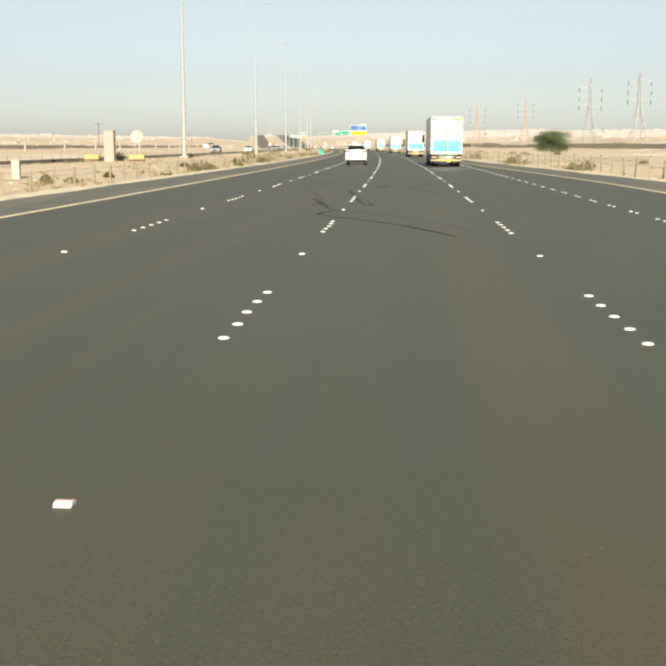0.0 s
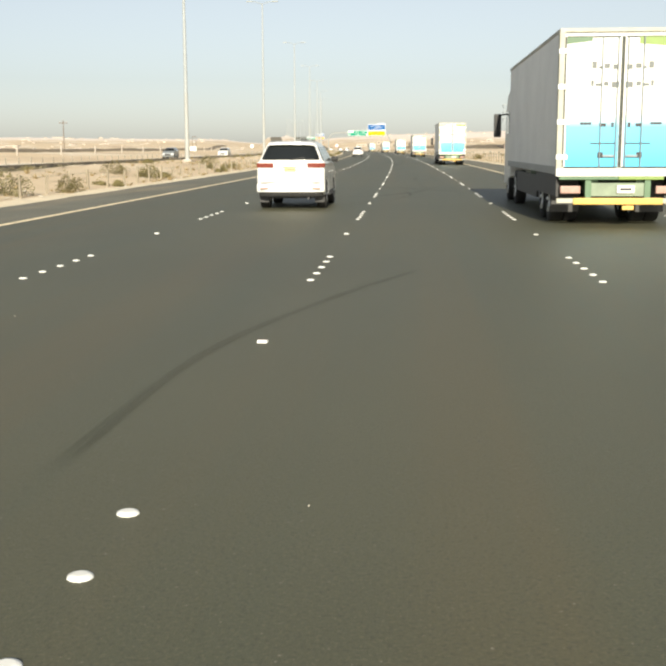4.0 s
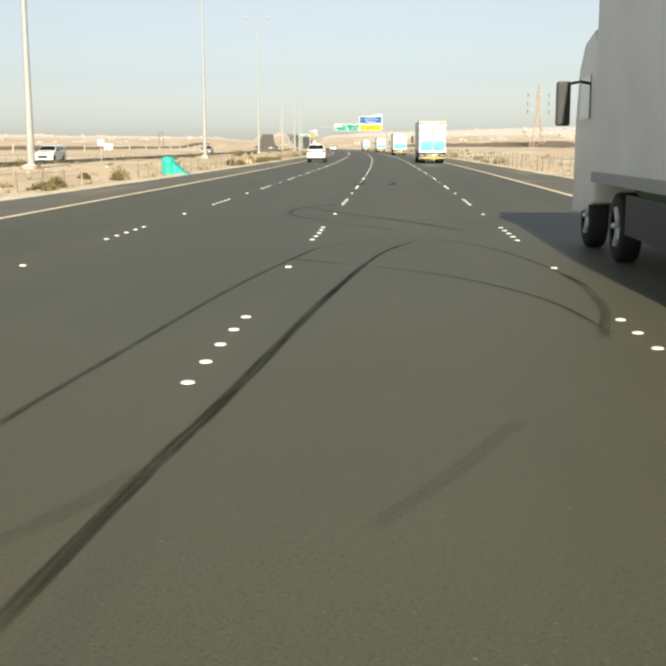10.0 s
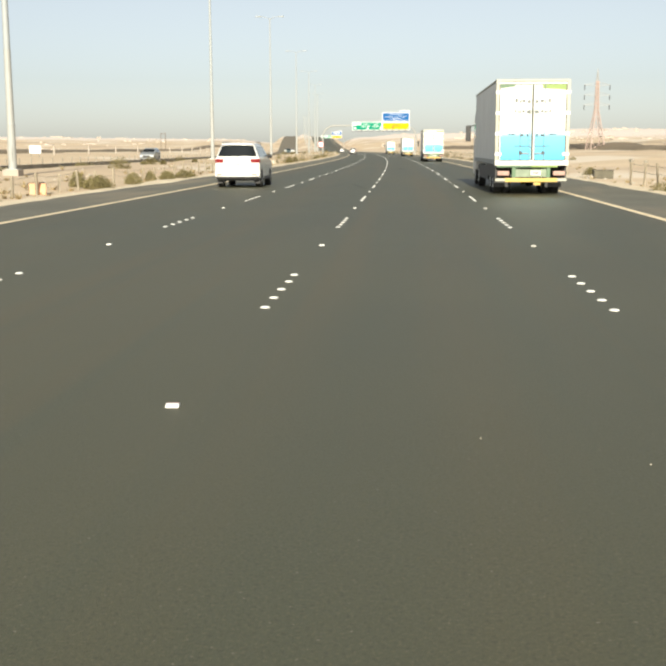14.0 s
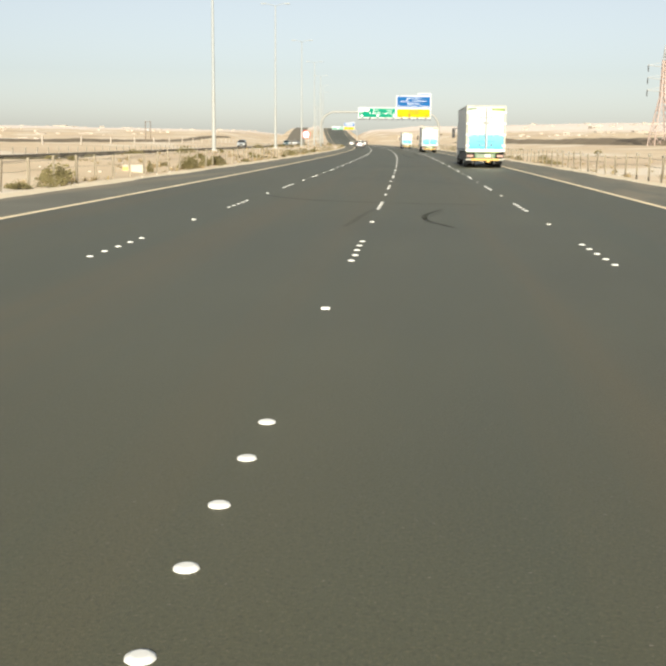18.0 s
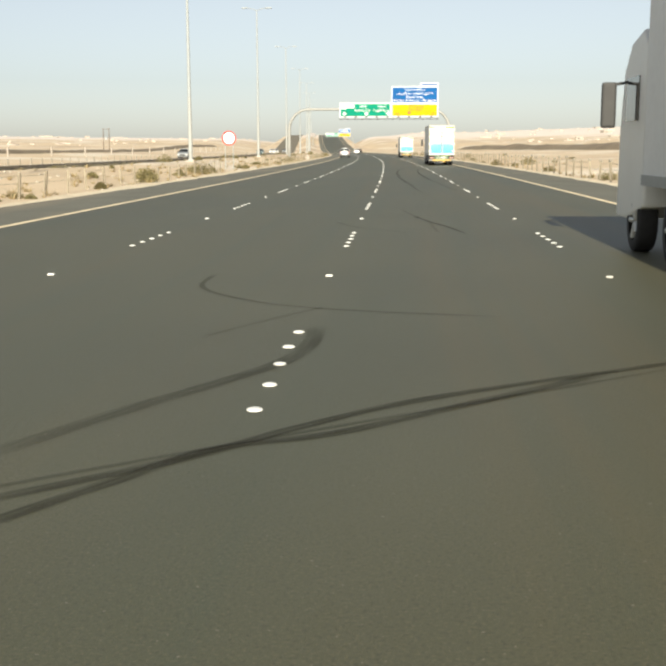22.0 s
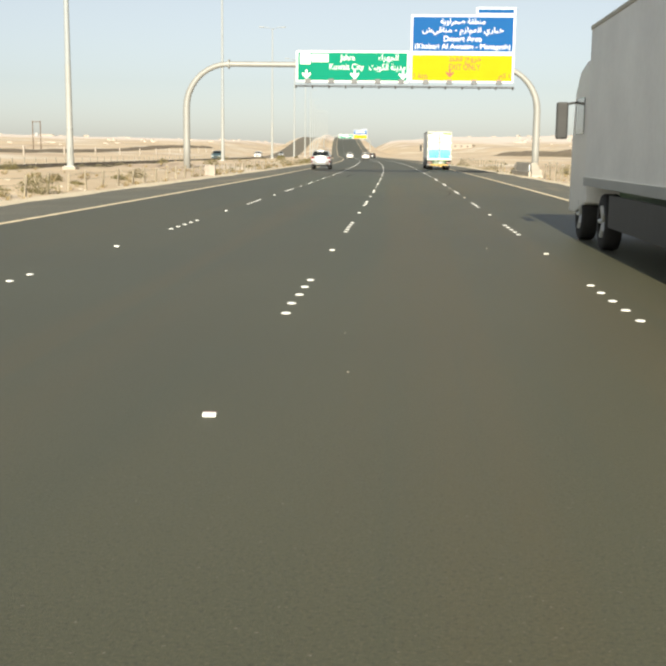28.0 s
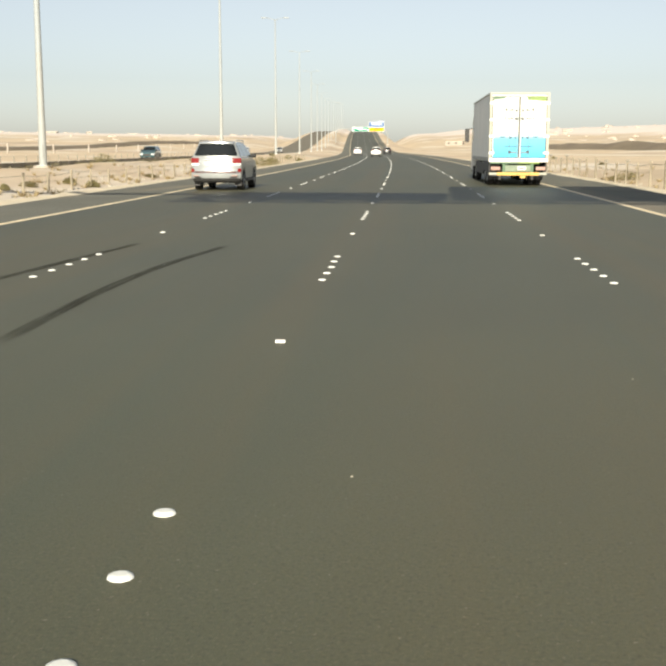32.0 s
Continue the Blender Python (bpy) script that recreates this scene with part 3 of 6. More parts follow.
skid("strong", .11, (109.4, 0.01), (108.5, 0.92), (107.4, 1.82), (106.3, 2.46), (104.9, 3.12))
skid("clear", .08, (110.5, 0.66), (109.6, 1.64), (108.3, 2.71), (107.1, 3.54))
skid("middle", .14, (120.9, -1.59), (121.1, -0.75), (121.2, 0.13), (121.1, 1.31), (120.9, 2.14), (120.6, 2.82))
skid("faint", .14, (127.3, 0.48), (129.4, 1.47), (132.6, 3.71), (135.9, 5.91))
skid("short", .12, (133.2, 4.1), (134.3, 4.8), (135.9, 5.91))
skid("trace", .2, (123.5, -0.42), (124.9, -0.11), (127.3, 0.48))
skid("trace", .25, (126.0, 1.62), (121.2, 1.55), (119.0, 1.59))
skid("faint", .12, (134.4, -0.19), (134.6, 0.07), (134.8, 0.38))
skid("faint", .12, (135.5, 1.57), (135.8, 1.94), (136.1, 2.54))
skid("faint", .14, (152.3, -0.79), (150.4, 0.16), (147.4, 0.84))
skid("strong", .16, (158.4, -2.48), (157.7, -2.10), (156.9, -1.31), (156.2, -0.28), (155.9, 1.06), (155.8, 1.94))
skid("middle", .22, (155.8, -1.64), (155.0, -0.99), (154.0, -0.39), (152.9, 0.11), (152.0, 0.40))
skid("faint", .16, (154.0, -0.36), (154.8, -0.15), (155.5, 0.07))
skid("middle", .22, (196.6, -0.09), (194.8, -1.04), (192.8, -1.19), (191.6, -1.00), (190.0, -0.35), (188.6, 0.43), (187.6, 1.06), (186.8, 1.52))
skid("clear", .26, (194.8, -0.87), (192.6, 0.16), (190.3, 1.32), (188.3, 2.23), (186.8, 2.78))
skid("clear", .11, (190.4, -1.57), (190.5, -0.08), (190.3, 1.32), (189.9, 2.38), (189.0, 3.30))
skid("strong", 0.38, (212.5, -0.12), (213.6, -0.04), (214.8, 0.07))
skid("short", 0.3, (214.4, 0.04), (215.6, 0.12), (216.2, -0.05))
skid("middle", 0.22, (215.9, 0.08), (216.5, -0.2), (217.2, -0.49))
skid("short", 0.3, (213.0, 0.30), (212.5, -0.10))
skid("strong", 0.34, (212.8, 1.35), (213.6, 1.46), (214.6, 1.55))
skid("middle", 0.28, (214.3, 1.53), (215.3, 1.54), (216.1, 1.37), (217.7, 0.33))
skid("short", 0.3, (212.8, 1.35), (212.6, 1.67))
skid("middle", .2, (214.7, 2.67), (216.7, 3.13), (218.7, 3.78))
skid("faint", .18, (235.7, -2.43), (233.1, -2.90), (229.7, -2.42), (226.8, -1.59))
skid("faint", .16, (227.2, -1.55), (225.1, -0.82), (223.7, -0.10))
skid("faint", .14, (227.0, -1.06), (225.6, -0.15), (224.3, 0.80), (223.4, 1.75), (222.5, 2.73))
skid("faint", .14, (223.1, 0.24), (222.6, 0.71), (221.8, 1.50), (221.2, 2.32), (220.9, 2.71))
skid("faint", 0.16, (327.9, 1.56), (325.3, 1.12), (324.1, 1.24))
skid("strong", .16, (335.1, -3.68), (333.6, -2.95), (332.3, -1.86), (331.6, -0.57), (331.2, 0.99), (331.0, 2.80))
skid("middle", .12, (334.6, -5.45), (333.2, -3.71), (332.3, -1.86))
skid("clear", 0.22, (328.7, 1.57), (326.7, 1.18), (325.4, 1.11), (324.3, 1.25), (323.4, 1.49), (323.0, 1.60))
skid("faint", .26, (329.0, 0.17), (328.0, -0.12), (326.0, -0.30), (324.1, -0.39), (322.8, -0.50))
skid("middle", .2, (332.2, 2.87), (332.1, 3.08))
skid("strong", .12, (352.1, -2.26), (350.4, -0.71), (348.7, 1.03), (346.8, 2.33), (345.2, 3.12))
skid("clear", .13, (359.1, -1.66), (360.3, -1.15), (362.5, -0.11), (364.1, 0.75), (367.3, 2.61))
skid("middle", .11, (368.9, -3.74), (372.1, -3.06), (374.3, -1.69), (378.2, 3.24))
skid("clear", 0.2, (374.7, -0.99), (375.4, -0.24), (376.1, 0.32), (376.9, 1.10), (377.8, 2.38), (378.2, 3.00))
skid("clear", 0.2, (374.4, -0.86), (375.0, -0.49), (375.6, -0.10), (376.0, 0.58), (376.9, 1.52), (377.7, 2.36))
skid("middle", .14, (384.0, -1.54), (382.9, -1.50), (381.9, -0.96), (381.1, 0.02), (380.6, 1.81))
skid("faint", .2, (394.8, -0.48), (393.9, -0.29), (393.0, 0.09), (392.3, 0.56), (391.8, 0.93))
skid("faint", .14, (394.4, 1.61), (393.0, 1.65), (392.0, 1.67))
skid("strong", 0.09, (445.0, 0.95), (439.0, 0.97), (434.7, 1.01), (429.6, 1.14), (427.3, 1.21), (426.2, 1.25), (425.4, 1.28))
skid("clear", 0.1, (466.3, 2.10), (462.4, 1.44), (455.4, 1.13), (450.1, 1.00), (446.6, 0.96), (444.6, 0.94), (443.5, 0.94))
skid("clear", 0.09, (457.7, 1.25), (450.7, 1.09), (446.6, 1.04), (444.3, 1.04), (443.5, 1.04))
skid("middle", 0.22, (465.7, 3.57), (463.3, 3.07), (455.6, 2.66), (450.3, 2.55), (444.6, 2.50), (438.0, 2.53), (431.0, 2.66), (428.5, 2.71))
skid("faint", .2, (451.5, 1.61), (450.0, 2.03), (448.9, 2.32))
skid("middle", .14, (526.4, 2.91), (523.4, 3.29), (520.5, 3.30), (518.4, 3.13), (516.6, 2.88))
skid("faint", .2, (518.5, 0.35), (516.2, 0.01), (515.1, -0.28), (514.0, -0.52))
skid("trace", .16, (532.4, 1.16), (531.4, 1.64), (530.6, 1.96), (530.2, 2.11))
skid("trace", .12, (535.9, -0.57), (534.6, -0.27))
skid("trace", .1, (531.8, -0.23), (531.3, -0.01), (529.8, 0.63))
skid("short", 0.3, (556.4, -4.13), (558.0, -3.98), (561.5, -3.64))
skid("short", 0.3, (551.9, -2.41), (555.5, -2.49), (558.4, -2.36), (561.2, -2.03))
skid("middle", 0.18, (62.5, 2.09), (61.9, 2.42), (61.5, 2.80), (61.2, 2.79), (60.9, 2.54), (61.1, 1.72))
skid("middle", 0.18, (60.0, 1.88), (59.8, 1.52), (59.5, 1.34), (59.3, 1.45), (59.1, 1.94), (59.2, 2.45))
skid("faint", 0.25, (59.2, -0.61), (58.7, -0.07), (58.4, 0.31))
skid("trace", 0.12, (96.8, -2.12), (98.6, -1.44), (100.9, -0.43), (102.8, 0.77))
skid("middle", 0.16, (105.1, 1.03), (103.9, 1.17), (103.3, 1.22), (102.5, 1.25), (101.6, 1.22))
skid("faint", 0.16, (94.8, -1.33), (95.6, -0.70), (97.2, 0.04), (99.0, 0.74), (101.0, 1.10))
skid("middle", 0.16, (283.8, -2.05), (284.7, -1.69), (285.2, -1.36), (284.8, -1.02), (283.2, -0.80), (281.4, -0.60), (280.2, -0.42), (279.3, -0.22))
skid("faint", 0.2, (462.0, 0.33), (459.3, -0.05), (457.9, -0.01), (457.1, 0.27))
skid("middle", 0.2, (468.1, -0.72), (468.5, -0.05))
skid("strong", 0.09, (445.0, 1.05), (439.0, 1.09), (434.7, 1.13), (429.6, 1.24), (427.3, 1.30), (426.2, 1.35), (425.4, 1.39))
skid("strong", 0.25, (140.04, -1.412), (140.06, -1.373))
skid("middle", 0.2, (140.70, -1.407), (140.70, -1.340))
skid("middle", 0.2, (288.76, -0.429), (288.76, -0.392))
skid("strong", 0.14, (345.34, -2.284), (345.36, -2.243))
skid("strong", 0.1, (95.44, -0.285), (95.46, -0.244))
skid("middle", 0.3, (375.5, -1.28), (376.5, -0.81), (377.2, -0.44), (378.1, 0.00), (378.9, 0.16), (379.7, 0.16))
skid("faint", 0.16, (379.5, -0.73), (380.2, -0.40), (381.0, 0.02))
skid("clear", .13, (20.6, 1.76), (22.5, 0.72), (23.8, -0.08), (24.8, -0.45), (26.9, -0.77))
skid("faint", .18, (17.1, 2.82), (18.3, 2.62), (20.6, 1.76))
skid("middle", .16, (30.5, -1.33), (28.0, -0.93), (26.5, -0.79), (26.2, -0.98), (27.2, -0.99), (27.7, -0.90))
skid("faint", .16, (37.8, -2.05), (32.8, -1.38), (27.5, -0.77), (25.1, -0.47))
skid("middle", .16, (37.9, -0.52), (30.2, 0.11), (27.3, 0.39), (26.3, 0.56), (26.5, 0.67), (28.2, 0.53), (29.5, 0.34))
skid("faint", .14, (26.3, 0.54), (25.5, 0.75), (24.9, 0.97))
skid("strong", .125, (43.2, -1.93), (43.9, -1.79), (44.5, -1.48), (45.0, -0.74), (44.9, 0.53), (44.5, 1.76), (44.1, 2.93), (43.5, 3.99), (43.0, 4.66))
skid("clear", .11, (43.0, -1.67), (43.9, -1.55), (44.3, -1.14), (44.2, -0.40), (44.0, 0.58))
skid("clear", .12, (43.5, -1.12), (42.2, -0.25), (41.2, 0.47), (40.9, 1.06), (40.7, 1.71), (40.2, 2.36), (39.6, 2.94), (39.1, 3.38), (38.6, 3.77))
skid("strong", .11, (43.5, -1.06), (42.5, -0.39), (41.8, 0.22), (40.7, 0.79), (39.7, 1.28), (38.8, 1.69), (37.8, 2.02))
skid("middle", .16, (38.0, 1.96), (37.0, 2.30), (36.4, 2.47), (35.7, 2.61))
skid("faint", .24, (35.8, 2.59), (35.0, 2.71), (34.3, 2.82))
skid("faint", .16, (39.3, 2.22), (37.6, 2.42), (36.4, 2.53), (35.6, 2.61))
skid("faint", .12, (42.8, -1.26), (42.7, -0.42), (42.2, 0.70), (41.6, 1.73), (41.1, 2.19))
skid("clear", .28, (41.4, 0.92), (40.3, 0.73), (39.6, 0.59))
skid("middle", .12, (39.6, 0.53), (39.5, 0.83))
skid("middle", .28, (41.3, 2.32), (40.3, 2.15), (39.6, 2.03))
skid("faint", .2, (44.7, 2.77), (42.7, 2.54), (41.3, 2.32))
skid("middle", .14, (48.2, -3.08), (45.8, -2.58), (44.1, -2.13))
skid("middle", .1, (48.2, -2.41), (46.8, -1.85), (45.5, -1.09), (45.0, -0.62))
skid("middle", .12, (45.1, -1.99), (44.2, -1.60), (44.2, -1.36))
skid("short", .2, (43.2, -1.93), (43.4, -1.73), (43.5, -1.61))
skid("middle", .24, (42.8, -1.56), (42.1, -1.31), (41.5, -1.04))
skid("trace", .16, (35.1, 2.13), (34.5, 1.75), (33.9, 1.43))
skid("trace", .3, (38.5, 0.36), (38.8, 0.48), (39.0, 0.58))
skid("trace", .14, (116.3, 1.58), (110.2, 1.87), (107.3, 2.17), (105.9, 2.47))
skid("strong", .17, (168.4, 0.08), (170.0, 0.18), (170.8, 0.24), (171.9, 0.34), (173.7, 0.47), (176.7, 0.69), (180.0, 1.00))
skid("strong", .12, (176.7, 0.69), (180.0, 1.00), (182.5, 1.34), (184.1, 1.77))
skid("clear", .11, (171.3, -0.91), (172.0, -0.88), (173.2, -0.79), (175.1, -0.66), (177.6, -0.47), (180.4, -0.16), (182.6, 0.16))
skid("middle", .1, (181.5, -0.02), (182.6, 0.16), (183.7, 0.53), (184.1, 1.10), (182.4, 1.68))
skid("middle", .1, (181.5, -3.09), (181.4, -1.76), (181.4, -0.65), (180.7, 0.43))
skid("clear", .1, (181.1, 0.02), (180.7, 0.43), (180.0, 1.30), (179.1, 2.13), (177.8, 2.81), (176.5, 3.21), (175.0, 3.38))
skid("clear", .1, (184.3, 1.70), (184.3, 2.45), (182.5, 3.17), (180.1, 3.59), (178.3, 3.74))
skid("middle", .2, (179.1, 3.67), (178.3, 3.74), (176.8, 3.67), (175.9, 3.57), (174.6, 3.31))
skid("trace", .2, (171.3, 2.14), (170.5, 1.81), (169.8, 1.48))
skid("trace", .25, (170.2, 0.11), (169.8, -0.01), (169.5, -0.14))
skid("clear", .09, (196.6, -0.09), (195.8, -0.60), (194.8, -1.04), (193.8, -1.17), (192.8, -1.19))
skid("faint", .12, (218.6, -2.35), (218.2, -0.91), (217.5, 0.34), (216.6, 1.02), (215.8, 1.41))
skid("trace", .2, (214.9, 2.73), (212.3, 2.26), (210.7, 2.25))
skid("strong", .18, (355.3, -0.76), (355.0, -0.50), (354.6, -0.18))
skid("middle", .2, (354.8, -0.36), (354.5, 0.02), (353.9, 0.50), (353.6, 1.16), (353.2, 2.01))
skid("faint", .2, (353.3, 1.90), (352.6, 2.42), (351.6, 2.58), (350.5, 2.54))
skid("clear", .16, (396.8, 1.31), (396.0, 1.44), (394.8, 1.64), (393.6, 1.89), (392.7, 2.04), (391.5, 2.20))
skid("faint", .14, (399.4, 1.03), (398.0, 1.18), (396.7, 1.34))
skid("trace", .1, (398.8, -0.41), (399.4, 0.11), (400.0, 0.68), (400.7, 1.41), (401.1, 2.41))
skid("clear", .09, (426.4, 1.28), (425.6, 1.31), (423.4, 1.40), (421.9, 1.46), (419.7, 1.54), (417.9, 1.59), (415.9, 1.66), (413.4, 1.76))
skid("clear", .07, (426.4, 1.37), (425.6, 1.40), (423.6, 1.49), (421.7, 1.57), (420.4, 1.61), (418.5, 1.66))
skid("faint", .06, (413.6, 1.76), (412.8, 1.81), (411.5, 1.88), (410.6, 1.95), (409.5, 2.06))
skid("faint", .26, (429.5, 2.72), (426.5, 2.82), (424.0, 2.92), (422.2, 2.98), (419.8, 3.03), (417.7, 3.09), (416.0, 3.17), (413.5, 3.33))
skid("faint", .3, (450.0, 2.56), (444.0, 2.54), (438.0, 2.58), (431.0, 2.74))



# ---- fences ----
def fence(name, offset, s0, s1, gap, missing, label, capped=False, tall=lambda s: 1.0, thin=1.0):
    f = empty(name, Matrix(), label, "fence")
    me = mesh_of("post", boxed(-0.044, 0.044, -0.044, 0.044, -0.25, 1.12, bevel=0.012), FENCE_POST)
    cap_me = mesh_of("cap", boxed(-0.075, 0.075, -0.075, 0.075, 1.06, 1.18, bevel=0.015), RAIL_DULL)
    low = bmesh.new()
    tops = []
    s = s0
    while s < s1:
        n = offset(s)
        if not missing(s):
            m = road_pose(s, n, height(s, n)) @ pose(0, 0, 0, random.uniform(-4, 4), random.uniform(-4, 4), random.uniform(-20, 20)) @ Matrix.Diagonal((1, 1, tall(s) * random.uniform(0.9, 1.08), 1))
            ob = new("post", me)
            ob.parent = f
            ob.matrix_world = m
            if capped and 0 < s < 640 and random.random() < 0.7:
                cap = new("cap", cap_me)
                cap.parent = ob
            tops.append((s, m))
        else:
            tops.append((s, None))
        s += gap * random.uniform(0.92, 1.08)
    for lev, r in ((0.98, 0.013 * thin), (0.66, 0.011 * thin)):
        for (sa, a), (sb, b) in zip(tops, tops[1:]):
            if a is None or b is None or random.random() < 0.12:
                continue
            pa, pb = a @ Vector((0, -0.06, lev)), b @ Vector((0, -0.06, lev))
            mid = (pa + pb) / 2 - Vector((0, 0, random.uniform(0.0, 0.05)))
            if 0 < sa < 620 and lev > 0.9:
                part("cable", pipe(bmesh.new(), [pa, mid, pb], r, 5), FENCE_POST, f)
            else:
                tube(low, pa, mid, r, n=5, caps=False)
                tube(low, mid, pb, r, n=5, caps=False)
    tagged(part("lower_cables", low, FENCE_POST, f), "slack dusty steel cables", kind="stuff")
    return f


fence("roadside_fence", lambda s: FENCE_L, -10, 700, 2.75, lambda s: 452 < s < 478 or 215 < s < 222, "low dusty post and cable fence along the median",
      tall=lambda s: 0.68 + 0.24 * ease(290, 330, s) * ease(440, 390, s), thin=0.6)
fence("roadside_fence", lambda s: edge_r(s) + 0.75, -10, 700, 2.75, lambda s: 205 < s < 219 or 284 < s < 303 or 553 < s < 578 or 640 < s < 655, "low dusty post and cable fence on the desert side", True)


# ---- tall lamp posts in the median ----
def lamp_post():
    e = empty("street_lamp", Matrix(), "tall pale steel lamp post with two lamp heads", "street lamp", "median lamps")
    part("footing", boxed(-0.42, 0.42, -0.42, 0.42, -0.5, 0.35, bevel=0.03), PALE_WALL, e, "square concrete footing")
    part("base_plate", boxed(-0.3, 0.3, -0.3, 0.3, 0.35, 0.38), GALV, e)
    bm = bmesh.new()
    for z0, z1, r0, r1 in ((0.38, 2.6, 0.215, 0.205), (2.6, 2.7, 0.225, 0.20), (2.7, 6.4, 0.195, 0.175)):
        tube(bm, (0, 0, z0), (0, 0, z1), r0, r1, 14)
    part("pole", bm, POLE_PAINT, e, "pale painted lower pole")
    # the upper pole takes the sky-toned grey, as if fading in haze
    bm = bmesh.new()
    for z0, z1, r0, r1 in ((6.4, 12, 0.17, 0.142), (12, 22.2, 0.137, 0.08)):
        tube(bm, (0, 0, z0), (0, 0, z1), r0, r1, 14)
    part("upper_pole", bm, POLE_SKY_GREY, e, "grey upper pole toned like the hazy sky")
    part("service_door", boxed(-0.09, 0.09, -0.245, -0.2, 0.8, 1.5, bevel=0.01), POLE_PAINT, e)
    for sg in (-1, 1):
        part("arm", pipe(bmesh.new(), [(0, 0, 22.05), (sg * 0.5, 0, 22.3), (sg * 1.0, 0, 22.42), (sg * 1.5, 0, 22.48)], 0.045, 8), POLE_SKY_GREY, e)
        part("lamp_head", boxed(min(sg * 1.4, sg * 2.3), max(sg * 1.4, sg * 2.3), -0.17, 0.17, 22.40, 22.56, bevel=0.05), POLE_SKY_GREY, e, "flat grey lamp head")
    return e


lamp = lamp_post()
LAMP_S = [101.1 + 62.65 * i for i in range(-1, 24)]
lamp.matrix_world = road_pose(LAMP_S[0], LAMPS, 0.3)
for s in LAMP_S[1:]:
    copy_thing(lamp, road_pose(s, LAMPS, 0.3))


# ---- sign gantry ----
def words(text, size, x, z, y, material, parent, width=0.0, name="lettering"):
    cu = bpy.data.curves.new(name, "FONT")
    cu.body, cu.size, cu.align_x, cu.align_y = text, size, "CENTER", "CENTER"
    cu.extrude = 0.004
    tmp = bpy.data.objects.new(name, cu)
    scene.collection.objects.link(tmp)
    me = bpy.data.meshes.new_from_object(tmp.evaluated_get(bpy.context.evaluated_depsgraph_get()))
    bpy.data.objects.remove(tmp)
    bpy.data.curves.remove(cu)
    me.materials.clear()
    me.materials.append(material)
    ob = new(name, me)
    ob.parent = parent
    wide = max(v.co.x for v in me.vertices) - min(v.co.x for v in me.vertices)
    ob.matrix_local = pose(x, y, z, 90, 0, 0) @ Matrix.Diagonal((width / wide if width else 1.0, 1.0, 1.0, 1.0))
    return ob


def arrow(bm, x, z, y, k):
    """A down arrow."""
    pts = ((-0.09, 0.5), (0.09, 0.5), (0.09, 0.12), (0.36, 0.30), (0.40, 0.12), (0.0, -0.3), (-0.40, 0.12), (-0.36, 0.30), (-0.09, 0.12))
    vs = [bm.verts.new((x + a * k, y, z + b * k)) for a, b in pts]
    bm.faces.new(vs[::-1])
    return bm


def board(name, parent, x0, x1, z0, z1, y, material, label):
    w = part(name, boxed(x0, x1, y, y + 0.08, z0, z1, bevel=0.01), SIGN_WHITE, parent, label)
    part("back_plate", boxed(x0 + 0.02, x1 - 0.02, y + 0.082, y + 0.10, z0 + 0.02, z1 - 0.02), SIGN_BACK, w, "dull grey aluminium back")
    part("face", boxed(x0 + 0.13, x1 - 0.13, y - 0.006, y - 0.001, z0 + 0.13, z1 - 0.13), material, w)
    return w


